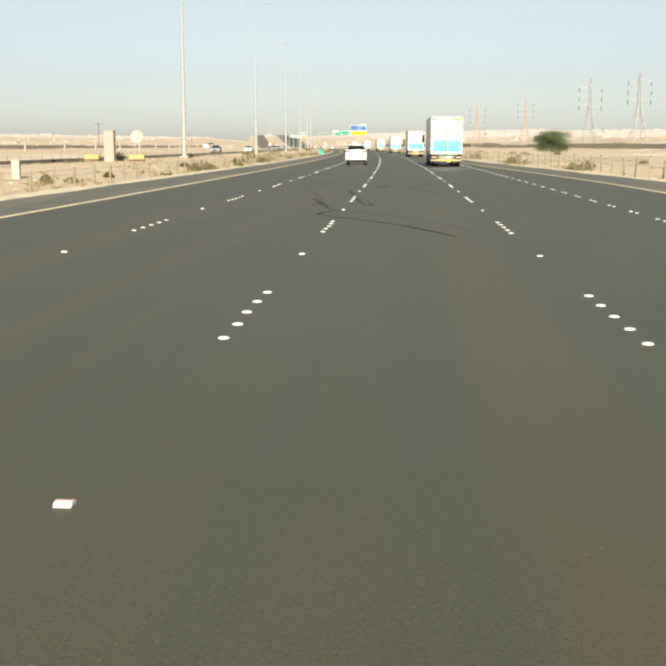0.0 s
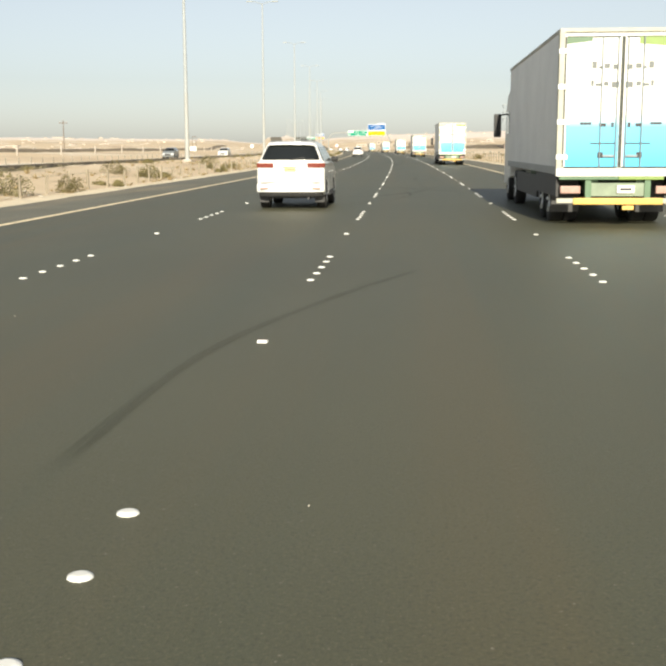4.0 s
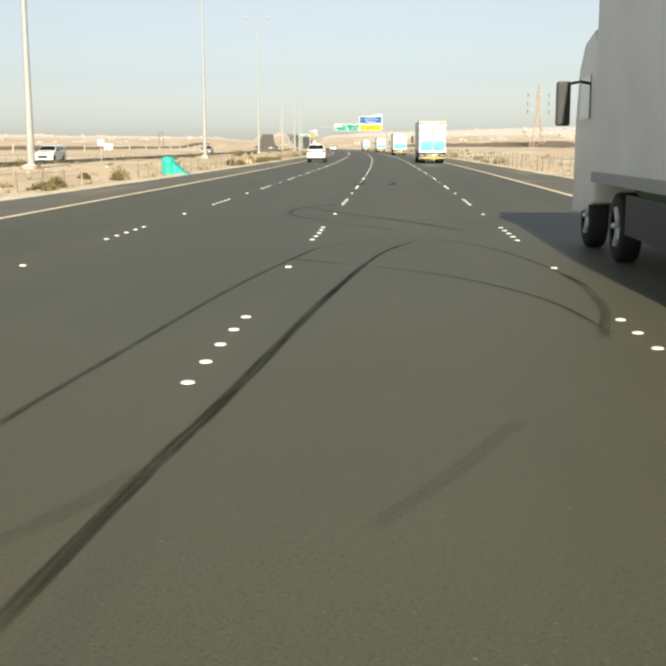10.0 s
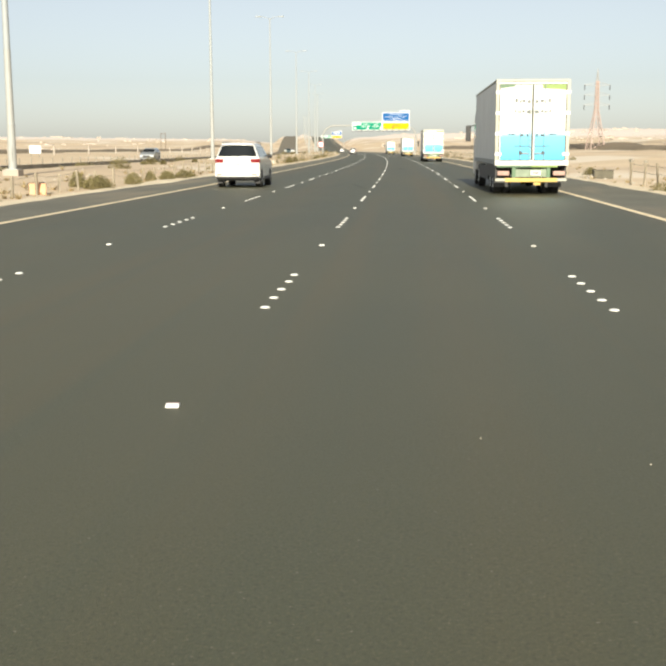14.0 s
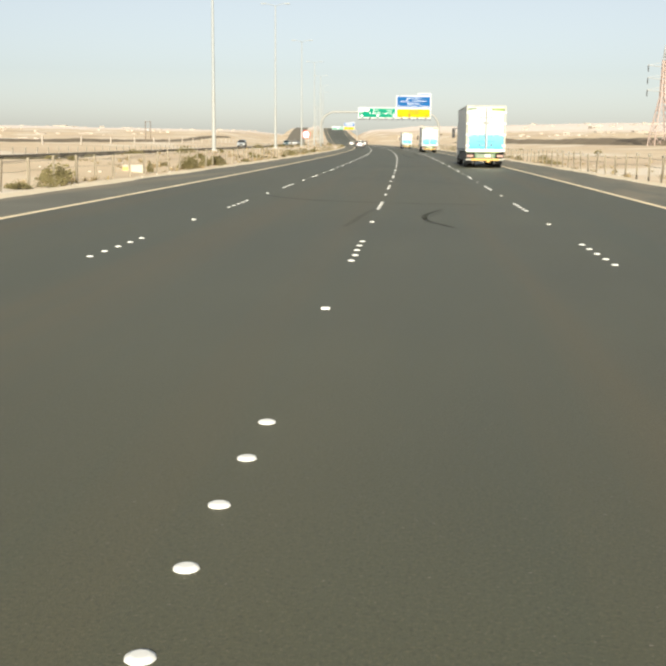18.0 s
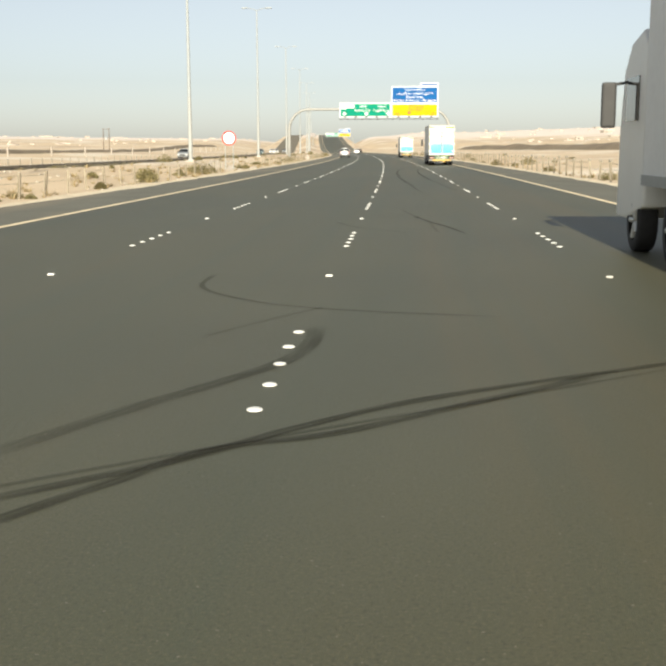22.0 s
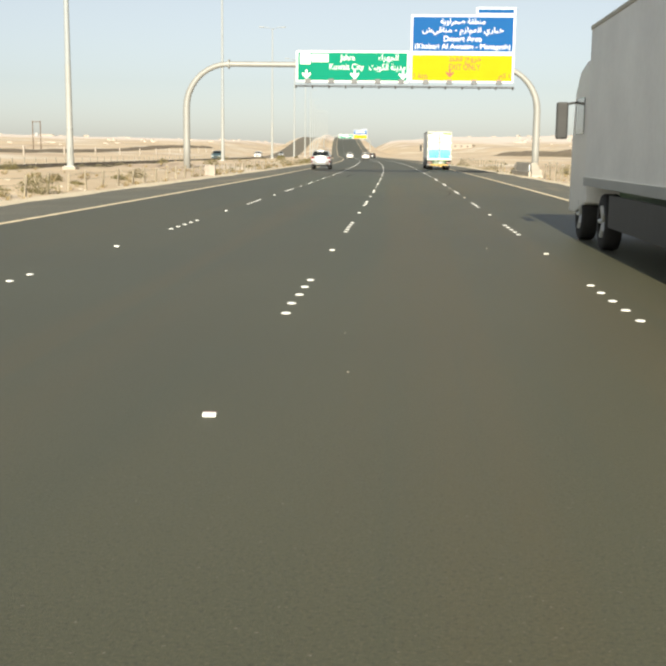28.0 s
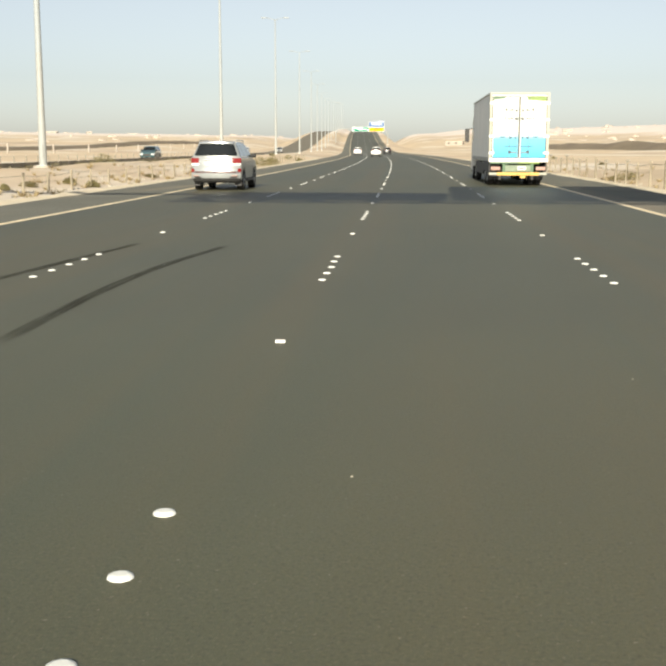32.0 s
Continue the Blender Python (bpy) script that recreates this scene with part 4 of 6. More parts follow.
def gantry(m, detailed):
    g = empty("sign_gantry", m, "arched steel pipe gantry with green, blue and yellow signs", "sign gantry", "motorway gantries")
    xl, xr, top, bend = -15.6, 11.95, 8.45, 3.4
    pts = [(xl, 0, -0.3), (xl, 0, 2), (xl, 0, top - bend)]
    pts += [(xl + bend * (1 - math.cos(a)), 0, top - bend + bend * math.sin(a)) for a in (math.pi / 2 * i / 9 for i in range(1, 10))]
    pts += [(-6, 0, top), (0, 0, top), (6, 0, top)]
    pts += [(xr - bend * (1 - math.sin(a)), 0, top - bend + bend * math.cos(a)) for a in (math.pi / 2 * i / 9 for i in range(10))]
    pts += [(xr, 0, 2), (xr, 0, -0.3)]
    part("arch", pipe(bmesh.new(), pts, lambda p: 0.272 - 0.062 * ease(top - bend, top, p.z), 16), ARCH_GREY, g, "bent pale grey steel pipe", True)
    for x in (xl + bend, xr - bend):
        part("flange", tube(bmesh.new(), (x - 0.06, 0, top), (x + 0.06, 0, top), 0.36, n=16), ARCH_GREY, g)
    part("footing", boxed(xl - 0.5, xl + 0.5, -0.5, 0.5, -0.5, 0.16, bevel=0.04), PALE_WALL, g, "concrete plinth round the foot")
    part("footing", boxed(xr - 0.5, xr + 0.5, -0.5, 0.5, -0.5, 0.55, bevel=0.04), CONCRETE, g, "concrete plinth round the foot")
    y = -0.62
    green = board("green_sign", g, -6.85, 1.88, 7.1, 9.47, y, SIGN_GREEN, "green direction sign with white border")
    blue = board("blue_sign", g, 2.0, 9.95, 9.36, 12.2, y, SIGN_BLUE, "blue direction sign with white border")
    yellow = board("yellow_sign", g, 2.0, 9.95, 7.15, 9.34, y, SIGN_YELLOW, "yellow exit sign with white border")
    tab = board("exit_tab", g, 6.95, 9.95, 12.22, 12.78, y, SIGN_BLUE, "small exit tab on top of the sign")
    yy = y - 0.014
    for x in (-6.05, -2.3, 1.45):
        part("arrow", arrow(bmesh.new(), x, 7.58, yy, 0.85), SIGN_WHITE, green)
    part("arrow", arrow(bmesh.new(), 5.05, 7.75, yy, 0.75), SIGN_ORANGE, yellow)
    part("route_panel", boxed(-6.55, -5.75, yy, yy + 0.006, 8.45, 9.25, bevel=0.0), SIGN_WHITE, green)
    part("route_panel", boxed(-5.65, -4.35, yy, yy + 0.006, 8.62, 9.22, bevel=0.0), SIGN_WHITE, green)
    if detailed:
        words("Jahra", 0.62, -2.85, 8.95, yy, SIGN_WHITE, green, 1.15)
        words("Kuwait City", 0.64, -2.95, 8.25, yy, SIGN_WHITE, green, 2.65)
        words(ARABIC["jahra"], 0.66, 0.30, 8.98, yy, SIGN_WHITE, green, 1.55)
        words(ARABIC["city"], 0.66, 0.22, 8.25, yy, SIGN_WHITE, green, 2.8)
        words("EXIT ONLY", 0.62, 6.15, 8.30, yy, SIGN_ORANGE, yellow, 2.4)
        words(ARABIC["exit"], 0.62, 6.2, 8.95, yy, SIGN_ORANGE, yellow, 2.5)
        words("1 km", 0.55, 2.75, 7.62, yy, SIGN_ORANGE, yellow, 1.05)
        words(ARABIC["km"], 0.55, 9.25, 7.68, yy, SIGN_ORANGE, yellow, 0.85)
        words("Desert Area", 0.58, 5.95, 10.42, yy, SIGN_WHITE, blue, 2.9)
        words("(Khabari Al Awazim - Managesh)", 0.54, 5.97, 9.85, yy, SIGN_WHITE, blue, 7.3)
        words(ARABIC["desert"], 0.58, 5.97, 11.72, yy, SIGN_WHITE, blue, 3.4)
        words(ARABIC["khabari"], 0.54, 5.97, 11.08, yy, SIGN_WHITE, blue, 6.2)
    else:
        for x0, x1, z, mt, who in ((-4.5, -1.0, 8.9, SIGN_WHITE, green), (-4.5, 1.3, 8.25, SIGN_WHITE, green), (3, 9, 11.5, SIGN_WHITE, blue), (3, 9, 10.6, SIGN_WHITE, blue), (4.5, 8.5, 8.7, SIGN_ORANGE, yellow)):
            part("text_bar", boxed(x0, x1, yy, yy + 0.006, z - 0.18, z + 0.18), mt, who)
    for x in (-5.9, -4.1, -2.3, -0.5, 1.3, 3.2, 5.0, 6.9, 8.8):
        part("bracket", boxed(x - 0.06, x + 0.06, y + 0.08, -0.2, 7.2, 9.3 if x < 1.9 else 11.9), GALV, g)
        part("sign_floodlight", boxed(x - 0.22, x + 0.22, -1.25, -1.0, 6.95, 7.32, bevel=0.03), SIGN_BACK, g, "small grey floodlight")
    bm = boxed(-6.9, 10.0, -1.3, -0.6, 6.80, 6.84)
    part("catwalk", bm, SIGN_BACK, g, "narrow steel catwalk under the signs")
    bm = bmesh.new()
    tube(bm, (-6.9, -1.3, 6.70), (10.0, -1.3, 6.70), 0.03, n=6)
    part("conduit", bm, PLASTIC, g)
    for i in range(14):
        x = -6.8 + i * 1.28
        part("clamp", boxed(x - 0.06, x + 0.06, -1.36, -1.2, 6.58, 6.80, bevel=0.015), PLASTIC, g)
    return g


# words in their joined letter forms, from left to right
ARABIC = {"jahra": "\ufe80\ufe8d\ufeae\ufeec\ufea0\ufedf\ufe8d", "city": "\ufe96\ufef3\ufeee\ufedc\ufedf\ufe8d \ufe94\ufee8\ufef3\ufeaa\ufee3", "exit": "\ufec2\ufed8\ufed3 \ufe9d\ufeed\ufeae\ufea7", "desert": "\ufe94\ufef3\ufeed\ufe8d\ufeae\ufea4\ufebb \ufe94\ufed8\ufec4\ufee8\ufee3", "khabari": "\u0634\ufef2\ufed7\ufe8e\ufee8\ufee3 - \ufee1\ufeaf\ufe8d\ufeee\ufecc\ufedf\ufe8d \ufef1\ufead\ufe8e\ufe92\ufea7", "km": "\ufee2\ufedb \u0661"}
gantry(road_pose(560.5, 0), True)
gantry(road_pose(1130, 0), False)


# ---- vehicles ----
def quad(bm, pts, thick):
    """A thin plate on four or more corners, proud by thick."""
    pts = [Vector(p) for p in pts]
    nrm = (pts[1] - pts[0]).cross(pts[2] - pts[1]).normalized() * thick
    a = [bm.verts.new(p - nrm * 0.5) for p in pts]
    b = [bm.verts.new(p + nrm) for p in pts]
    n = len(pts)
    bm.faces.new(a[::-1])
    bm.faces.new(b)
    for i in range(n):
        bm.faces.new((a[i], a[(i + 1) % n], b[(i + 1) % n], b[i]))
    return bm


def wheel(parent, x, y, r, w, out, rim_mat):
    bm = bmesh.new()
    prof = ((r * 0.62, 0), (r * 0.95, 0.0), (r, 0.12 * w), (r, 0.88 * w), (r * 0.95, w), (r * 0.62, w))
    rings = []
    for rr, o in prof:
        rings.append([bm.verts.new((x + out * (o - w / 2), y + rr * math.cos(a), r + rr * math.sin(a))) for a in (2 * math.pi * i / 20 for i in range(20))])
    for a, b in zip(rings, rings[1:]):
        for i in range(20):
            bm.faces.new((a[i], a[(i + 1) % 20], b[(i + 1) % 20], b[i])).smooth = True
    bmesh.ops.recalc_face_normals(bm, faces=bm.faces[:])
    ty = part("tyre", bm, TYRE, parent)
    bm = bmesh.new()
    tube(bm, (x - out * w * 0.45, y, r), (x + out * w * 0.30, y, r), r * 0.63, n=20)
    for i in range(5):
        a = 2 * math.pi * i / 5
        tube(bm, (x + out * w * 0.33, y + r * 0.1 * math.cos(a), r + r * 0.1 * math.sin(a)), (x + out * w * 0.40, y + r * 0.58 * math.cos(a), r + r * 0.58 * math.sin(a)), r * 0.1, n=6)
    part("rim", bm, rim_mat, ty)


def shell(outline, h, shape, bevel=0.04, us=(-1, -0.93, -0.75, -0.4, 0, 0.4, 0.75, 0.93, 1)):
    """A side outline in (y, z) carried across the width, each point bent by shape(u, y, z)."""
    bm = bmesh.new()
    rings = [[bm.verts.new(shape(u, y, z)) for y, z in outline] for u in us]
    n = len(outline)
    for a, b in zip(rings, rings[1:]):
        for i in range(n):
            bm.faces.new((a[i], b[i], b[(i + 1) % n], a[(i + 1) % n]))
    ends = [bm.faces.new(rings[0]), bm.faces.new(rings[-1][::-1])]
    bmesh.ops.recalc_face_normals(bm, faces=bm.faces[:])
    if bevel:
        bmesh.ops.bevel(bm, geom=list({e for f in ends for e in f.edges}), offset=bevel, segments=3, affect="EDGES", profile=0.5)
    for f in bm.faces:
        f.smooth = len(f.verts) < 9
    for e in bm.edges:
        if len(e.link_faces) == 2 and e.calc_face_angle(0) > radians(38):
            e.smooth = False
    return bm


def suv(m, label, paint, lights="slim", rails=False, plate=PLATE, length=4.85, wide=1.88, tall=1.84, group=""):
    """A large estate-bodied off-road car; y runs to its front."""
    c = empty("suv_car", m, label, "car", group)
    h, L = wide / 2, length / 2
    rear, fr = -L, L
    belt, roof = 1.29, tall
    ya, yf, r = -L + 1.05, L - 0.93, 0.40
    arc = lambda yc: [(yc + 0.48 * math.cos(a), r + 0.48 * math.sin(a)) for a in (math.pi * i / 10 for i in range(11))]
    low = 0.38

    def hull(u, y, z):
        k = abs(u)
        x = u * (h - 0.01)
        y -= 0.17 * k ** 4 * ease(rear + 0.5, rear, y) * -1
        y -= 0.30 * k ** 3 * ease(fr - 0.7, fr, y)
        return Vector((x, y, z + (0.03 * (1 - k * k) if z > 0.9 and y > 1.2 else 0)))

    out = [(rear + 0.12, low + 0.06), (rear + 0.02, 0.50), (rear - 0.02, 0.62), (rear + 0.02, 0.72), (rear + 0.015, 0.92), (rear + 0.05, belt - 0.10), (rear + 0.10, belt), (1.0, belt - 0.02), (1.25, belt - 0.08),
           (fr - 0.45, 1.10), (fr - 0.15, 1.01), (fr - 0.03, 0.85), (fr, 0.62), (fr - 0.08, low + 0.06)]
    bottom = [(yf + 0.48, low)] + arc(yf) + [(yf - 0.48, low)] + [(ya + 0.48, low)] + arc(ya) + [(ya - 0.48, low)]
    part("body", shell(out + bottom, h, hull, 0.035), paint, c)
    part("underbody", boxed(-h + 0.26, h - 0.26, rear + 0.3, fr - 0.3, 0.30, 0.95, bevel=0.03), PLASTIC, c, "dark underside and wheel housings")
    inset = 0.25

    def dome_over(u, y, z):
        k, t = abs(u), max(0.0, (z - belt) / (roof - belt))
        x = u * (h - 0.045 - inset * t)
        y += 0.13 * k ** 4 * ease(rear + 0.8, rear + 0.2, y) - 0.16 * k ** 3 * ease(0.2, 0.9, y)
        return Vector((x, y, z + 0.035 * (1 - k ** 2.5) * t))

    cab = [(rear + 0.10, belt - 0.03), (rear + 0.13, belt + 0.12), (rear + 0.22, roof - 0.25), (rear + 0.29, roof - 0.11), (rear + 0.42, roof - 0.045), (rear + 0.9, roof - 0.02), (-0.4, roof - 0.015), (0.15, roof - 0.05), (0.38, roof - 0.12), (0.75, roof - 0.36), (1.18, belt - 0.03)]
    part("cabin", shell(cab, h, dome_over, 0.045), paint, c)
    yr = lambda z: rear + 0.13 + 0.09 * (z - belt - 0.12) / (roof - 0.37 - belt) - 0.006

    def curved(z0, z1, u0, u1, ycurve, off, k=10):
        """A pane bent with the cabin."""
        bm = bmesh.new()
        grid = []
        for i in range(k + 1):
            u = -1 + 2 * i / k
            col = []
            for j, t in enumerate((0, 0.06, 0.3, 0.7, 0.94, 1)):
                z = z0 + (z1 - z0) * t
                uu = u * (u0 + (u1 - u0) * t) * (0.95 if t in (0, 1) else 1)
                p = dome_over(uu, ycurve(z), z)
                col.append(bm.verts.new(p + Vector((0, off, 0))))
            grid.append(col)
        for a, b in zip(grid, grid[1:]):
            for j in range(5):
                bm.faces.new((a[j], b[j], b[j + 1], a[j + 1])).smooth = True
        ex = bmesh.ops.extrude_face_region(bm, geom=bm.faces[:])
        for v in ex["geom"]:
            if isinstance(v, bmesh.types.BMVert):
                v.co.y -= off * 1.6
        bmesh.ops.recalc_face_normals(bm, faces=bm.faces[:])
        return bm

    z0, z1 = belt + 0.06, roof - 0.12
    part("rear_window", curved(z0, z1, 0.93, 0.93, yr, -0.014), GLASS, c, "dark tinted rear window")
    part("spoiler", shell([(rear + 0.17, roof - 0.10), (rear + 0.18, roof - 0.05), (rear + 0.5, roof - 0.005), (rear + 0.5, roof - 0.07)], h, lambda u, y, z: Vector((u * (h - 0.055 - inset - 0.01), y + 0.10 * abs(u) ** 4, z + 0.025 * (1 - u * u))), 0.01), paint, c)
    zt, zb = roof - 0.14, belt + 0.03
    hx = lambda z: h - 0.045 - inset * max(0.0, (z - belt) / (roof - belt))
    for sg in (-1, 1):
        for ya0, ya1, yb0, yb1 in ((rear + 0.48, rear + 1.32, rear + 0.62, rear + 1.32), (rear + 1.40, rear + 2.35, rear + 1.40, rear + 2.30), (rear + 2.43, rear + 3.42, rear + 2.43, rear + 2.86)):
            zm = (zb + zt) / 2
            q = [(sg * hx(zb), ya0, zb), (sg * hx(zb), ya1, zb), (sg * hx(zm), (ya1 + yb1) / 2, zm), (sg * hx(zt), yb1, zt), (sg * hx(zt), yb0, zt), (sg * hx(zm), (ya0 + yb0) / 2, zm)]
            bm = bmesh.new()
            quad(bm, [q[i] for i in (0, 1, 2, 5)][::sg], 0.01)
            quad(bm, [q[i] for i in (5, 2, 3, 4)][::sg], 0.01)
            part("side_window", bm, GLASS, c)
        bm = shell([(0.80, belt - 0.04), (0.76, belt + 0.04), (0.82, belt + 0.13), (0.94, belt + 0.12), (1.0, belt + 0.04), (0.94, belt - 0.04)], 0.12, lambda u, y, z: Vector((sg * (h + 0.05) + u * 0.10, y, z)), 0.03, (-1, 0, 1))
        part("mirror", bm, PLASTIC, c)
        for y in (rear + 1.85, rear + 2.85):
            part("door_handle", boxed(min(sg * (h - 0.01), sg * (h + 0.02)), max(sg * (h - 0.01), sg * (h + 0.02)), y - 0.11, y + 0.11, 0.98, 1.012, bevel=0.008), CHROME, c)
        for y in (rear + 1.36, rear + 2.39, rear + 3.42):
            part("door_seam", boxed(min(sg * (h - 0.04), sg * (h - 0.008)), max(sg * (h - 0.04), sg * (h - 0.008)), y - 0.005, y + 0.005, 0.5 if y > rear + 1.6 else 0.92, 1.12), PLASTIC, c)
        part("sill_trim", boxed(min(sg * (h - 0.05), sg * (h + 0.008)), max(sg * (h - 0.05), sg * (h + 0.008)), ya + 0.55, yf - 0.55, 0.40, 0.47, bevel=0.01), PLASTIC, c)
        part("window_trim", boxed(min(sg * (h - 0.09), sg * (h - 0.04)), max(sg * (h - 0.09), sg * (h - 0.04)), rear + 0.45, rear + 3.45, belt + 0.012, belt + 0.035, bevel=0.006), CHROME, c)
        part("side_step", boxed(min(sg * (h - 0.15), sg * (h + 0.03)), max(sg * (h - 0.15), sg * (h + 0.03)), ya + 0.55, yf - 0.55, 0.34, 0.40, bevel=0.015), PLASTIC, c)
        lz0, lz1, lw = {"slim": (1.14, 1.26, 0.48), "wide": (1.08, 1.24, 0.40), "tall": (1.06, 1.26, 0.33)}[lights]
        u0 = 1 - lw / h

        def lens(u, y, z):
            p = hull(sg * (u0 + (1.0 - u0) * (u + 1) / 2), y, z)
            return Vector((p.x + sg * 0.007, p.y, p.z))

        bm = shell([(rear + 0.012, lz0), (rear + 0.03, (lz0 + lz1) / 2), (rear + 0.065, lz1), (rear + 0.30, lz1 - 0.01), (rear + 0.22, lz0 + 0.01)], h, lens, 0.006)
        part("tail_light", bm, TAIL_DARK if lights == "slim" else TAIL_RED, c, "red tail light")
        part("reflector", boxed(min(sg * (h - 0.34), sg * (h - 0.12)), max(sg * (h - 0.34), sg * (h - 0.12)), rear - 0.06, rear + 0.15, 0.56, 0.60, bevel=0.012), DUSTY_LENS, c, "small dusty red reflector")
        if lights == "tall":
            bm = shell([(rear + 0.0, lz0 - 0.085), (rear + 0.012, lz0 - 0.004), (rear + 0.25, lz0 - 0.004), (rear + 0.2, lz0 - 0.075)], h, lens, 0.006)
            part("reversing_light", bm, LAMP_CLEAR, c, "clear lower lens")
            u0 = 1 - 0.13 / h
            bm = shell([(rear + 0.005, 0.71), (rear - 0.004, 0.86), (rear + 0.16, 0.84), (rear + 0.16, 0.73)], h, lens, 0.006)
            part("side_reflector", bm, TAIL_RED, c, "upright red reflector above the bumper")
            part("bumper_insert", boxed(min(sg * (h - 0.42), sg * (h - 0.17)), max(sg * (h - 0.42), sg * (h - 0.17)), rear - 0.055, rear + 0.1, 0.505, 0.545, bevel=0.01), PLASTIC, c)
        bm = shell([(fr - 0.02, 0.74), (fr - 0.03, 0.84), (fr - 0.12, 0.92), (fr - 0.45, 0.95), (fr - 0.40, 0.80)], h, lambda u, y, z: hull(sg * (0.55 + 0.45 * (u + 1) / 2), y, z) + Vector((sg * 0.006, 0.012, 0)), 0.008)
        part("headlight", bm, LAMP_CLEAR, c)
        for y in (ya, yf):
            wheel(c, sg * (h - 0.14), y, r, 0.26, sg, RIM)
        part("mud_flap", boxed(min(sg * (h - 0.3), sg * (h - 0.04)), max(sg * (h - 0.3), sg * (h - 0.04)), ya - 0.56, ya - 0.53, 0.18, 0.5), PLASTIC, c)
        if rails:
            xr = hx(roof) + 0.03
            part("roof_rail", pipe(bmesh.new(), [(sg * xr, rear + 0.55, roof - 0.06), (sg * xr, rear + 0.7, roof + 0.045), (sg * xr, 0.0, roof + 0.045), (sg * xr, 0.15, roof - 0.06)], 0.02, 6), GALV, c)
    yw = lambda z: 0.75 + (1.18 - 0.75) * (roof - 0.36 - z) / (roof - 0.36 - belt + 0.03) if z < roof - 0.36 else 0.38 + (0.75 - 0.38) * (roof - 0.12 - z) / 0.24
    part("windscreen", curved(belt + 0.03, roof - 0.13, 0.90, 0.90, yw, 0.014), GLASS, c)
    part("grille", boxed(-0.46, 0.46, fr - 0.1, fr + 0.012, 0.60, 0.86, bevel=0.02), PLASTIC, c)
    part("rear_bumper", shell([(rear - 0.045, 0.54), (rear - 0.05, 0.66), (rear + 0.0, 0.70), (rear + 0.25, 0.70), (rear + 0.25, 0.48), (rear - 0.02, 0.48)], h, lambda u, y, z: hull(u, y, 0.7) * 1.0 + Vector((u * 0.004, 0, z - 0.7)), 0.01), paint, c)
    part("bumper_apron", shell([(rear + 0.06, 0.36), (rear + 0.02, 0.40), (rear + 0.0, 0.485), (rear + 0.3, 0.485), (rear + 0.3, 0.36)], h, lambda u, y, z: hull(u, y, 0.6) + Vector((-u * 0.05, 0, z - 0.6)), 0.01), PLASTIC, c, "black plastic lower bumper")
    part("tailgate_seam", boxed(-h + 0.12, h - 0.12, rear - 0.002, rear + 0.06, 0.732, 0.744), PLASTIC, c)
    part("plate_garnish", boxed(-0.42, 0.42, rear + 0.0, rear + 0.09, 1.155, 1.19, bevel=0.008), CHROME, c)
    w, zp = (0.17, 1.025) if lights == "slim" else (0.24, 0.95)
    pl = part("number_plate", boxed(-w, w, rear + 0.0, rear + 0.05, zp, zp + 0.115, bevel=0.006), plate, c)
    part("plate_bar", boxed(-w * 0.75, w * 0.75, rear - 0.004, rear + 0.002, zp + 0.04, zp + 0.075), TEXT_GREY, pl)
    if lights == "tall":
        part("tailgate_strip", boxed(-h + 0.2, h - 0.2, rear - 0.012, rear + 0.05, 0.705, 0.722), TAIL_RED, c, "thin red strip below the tailgate")
    part("wiper", tube(bmesh.new(), (0, yr(z0) - 0.03, z0), (0.38, yr(z0 + 0.05) - 0.03, z0 + 0.06), 0.012, n=5), PLASTIC, c)
    part("exhaust", tube(bmesh.new(), (0.5, rear + 0.02, 0.31), (0.5, rear + 0.5, 0.31), 0.035, n=8), PLASTIC, c)
    return c


suv(road_pose(95.0, -2.05), "white family off-road car with slim dark red tail lights", WHITE_PAINT, "slim", False, PLATE_YELLOW)
suv(road_pose(283.0, -5.9), "white large off-road car with roof rails and wide red tail lights", WHITE_PAINT, "wide", True, PLATE, 4.98, 1.97, 1.92)
suv(road_pose(587.8, -6.42), "silver large off-road car with tall red tail lights", SILVER_PAINT, "tall", True, PLATE, 4.98, 1.97, 1.90)
suv(road_pose(835.0, 1.9), "black off-road car far down the road", BLACK_PAINT, "slim", False, PLATE)
suv(road_pose(760.0, -2.0), "white off-road car far down the road", WHITE_PAINT, "slim", False, PLATE)
suv(road_pose(800.0, -5.9), "white off-road car far down the fast lane", WHITE_PAINT, "wide", False, PLATE)


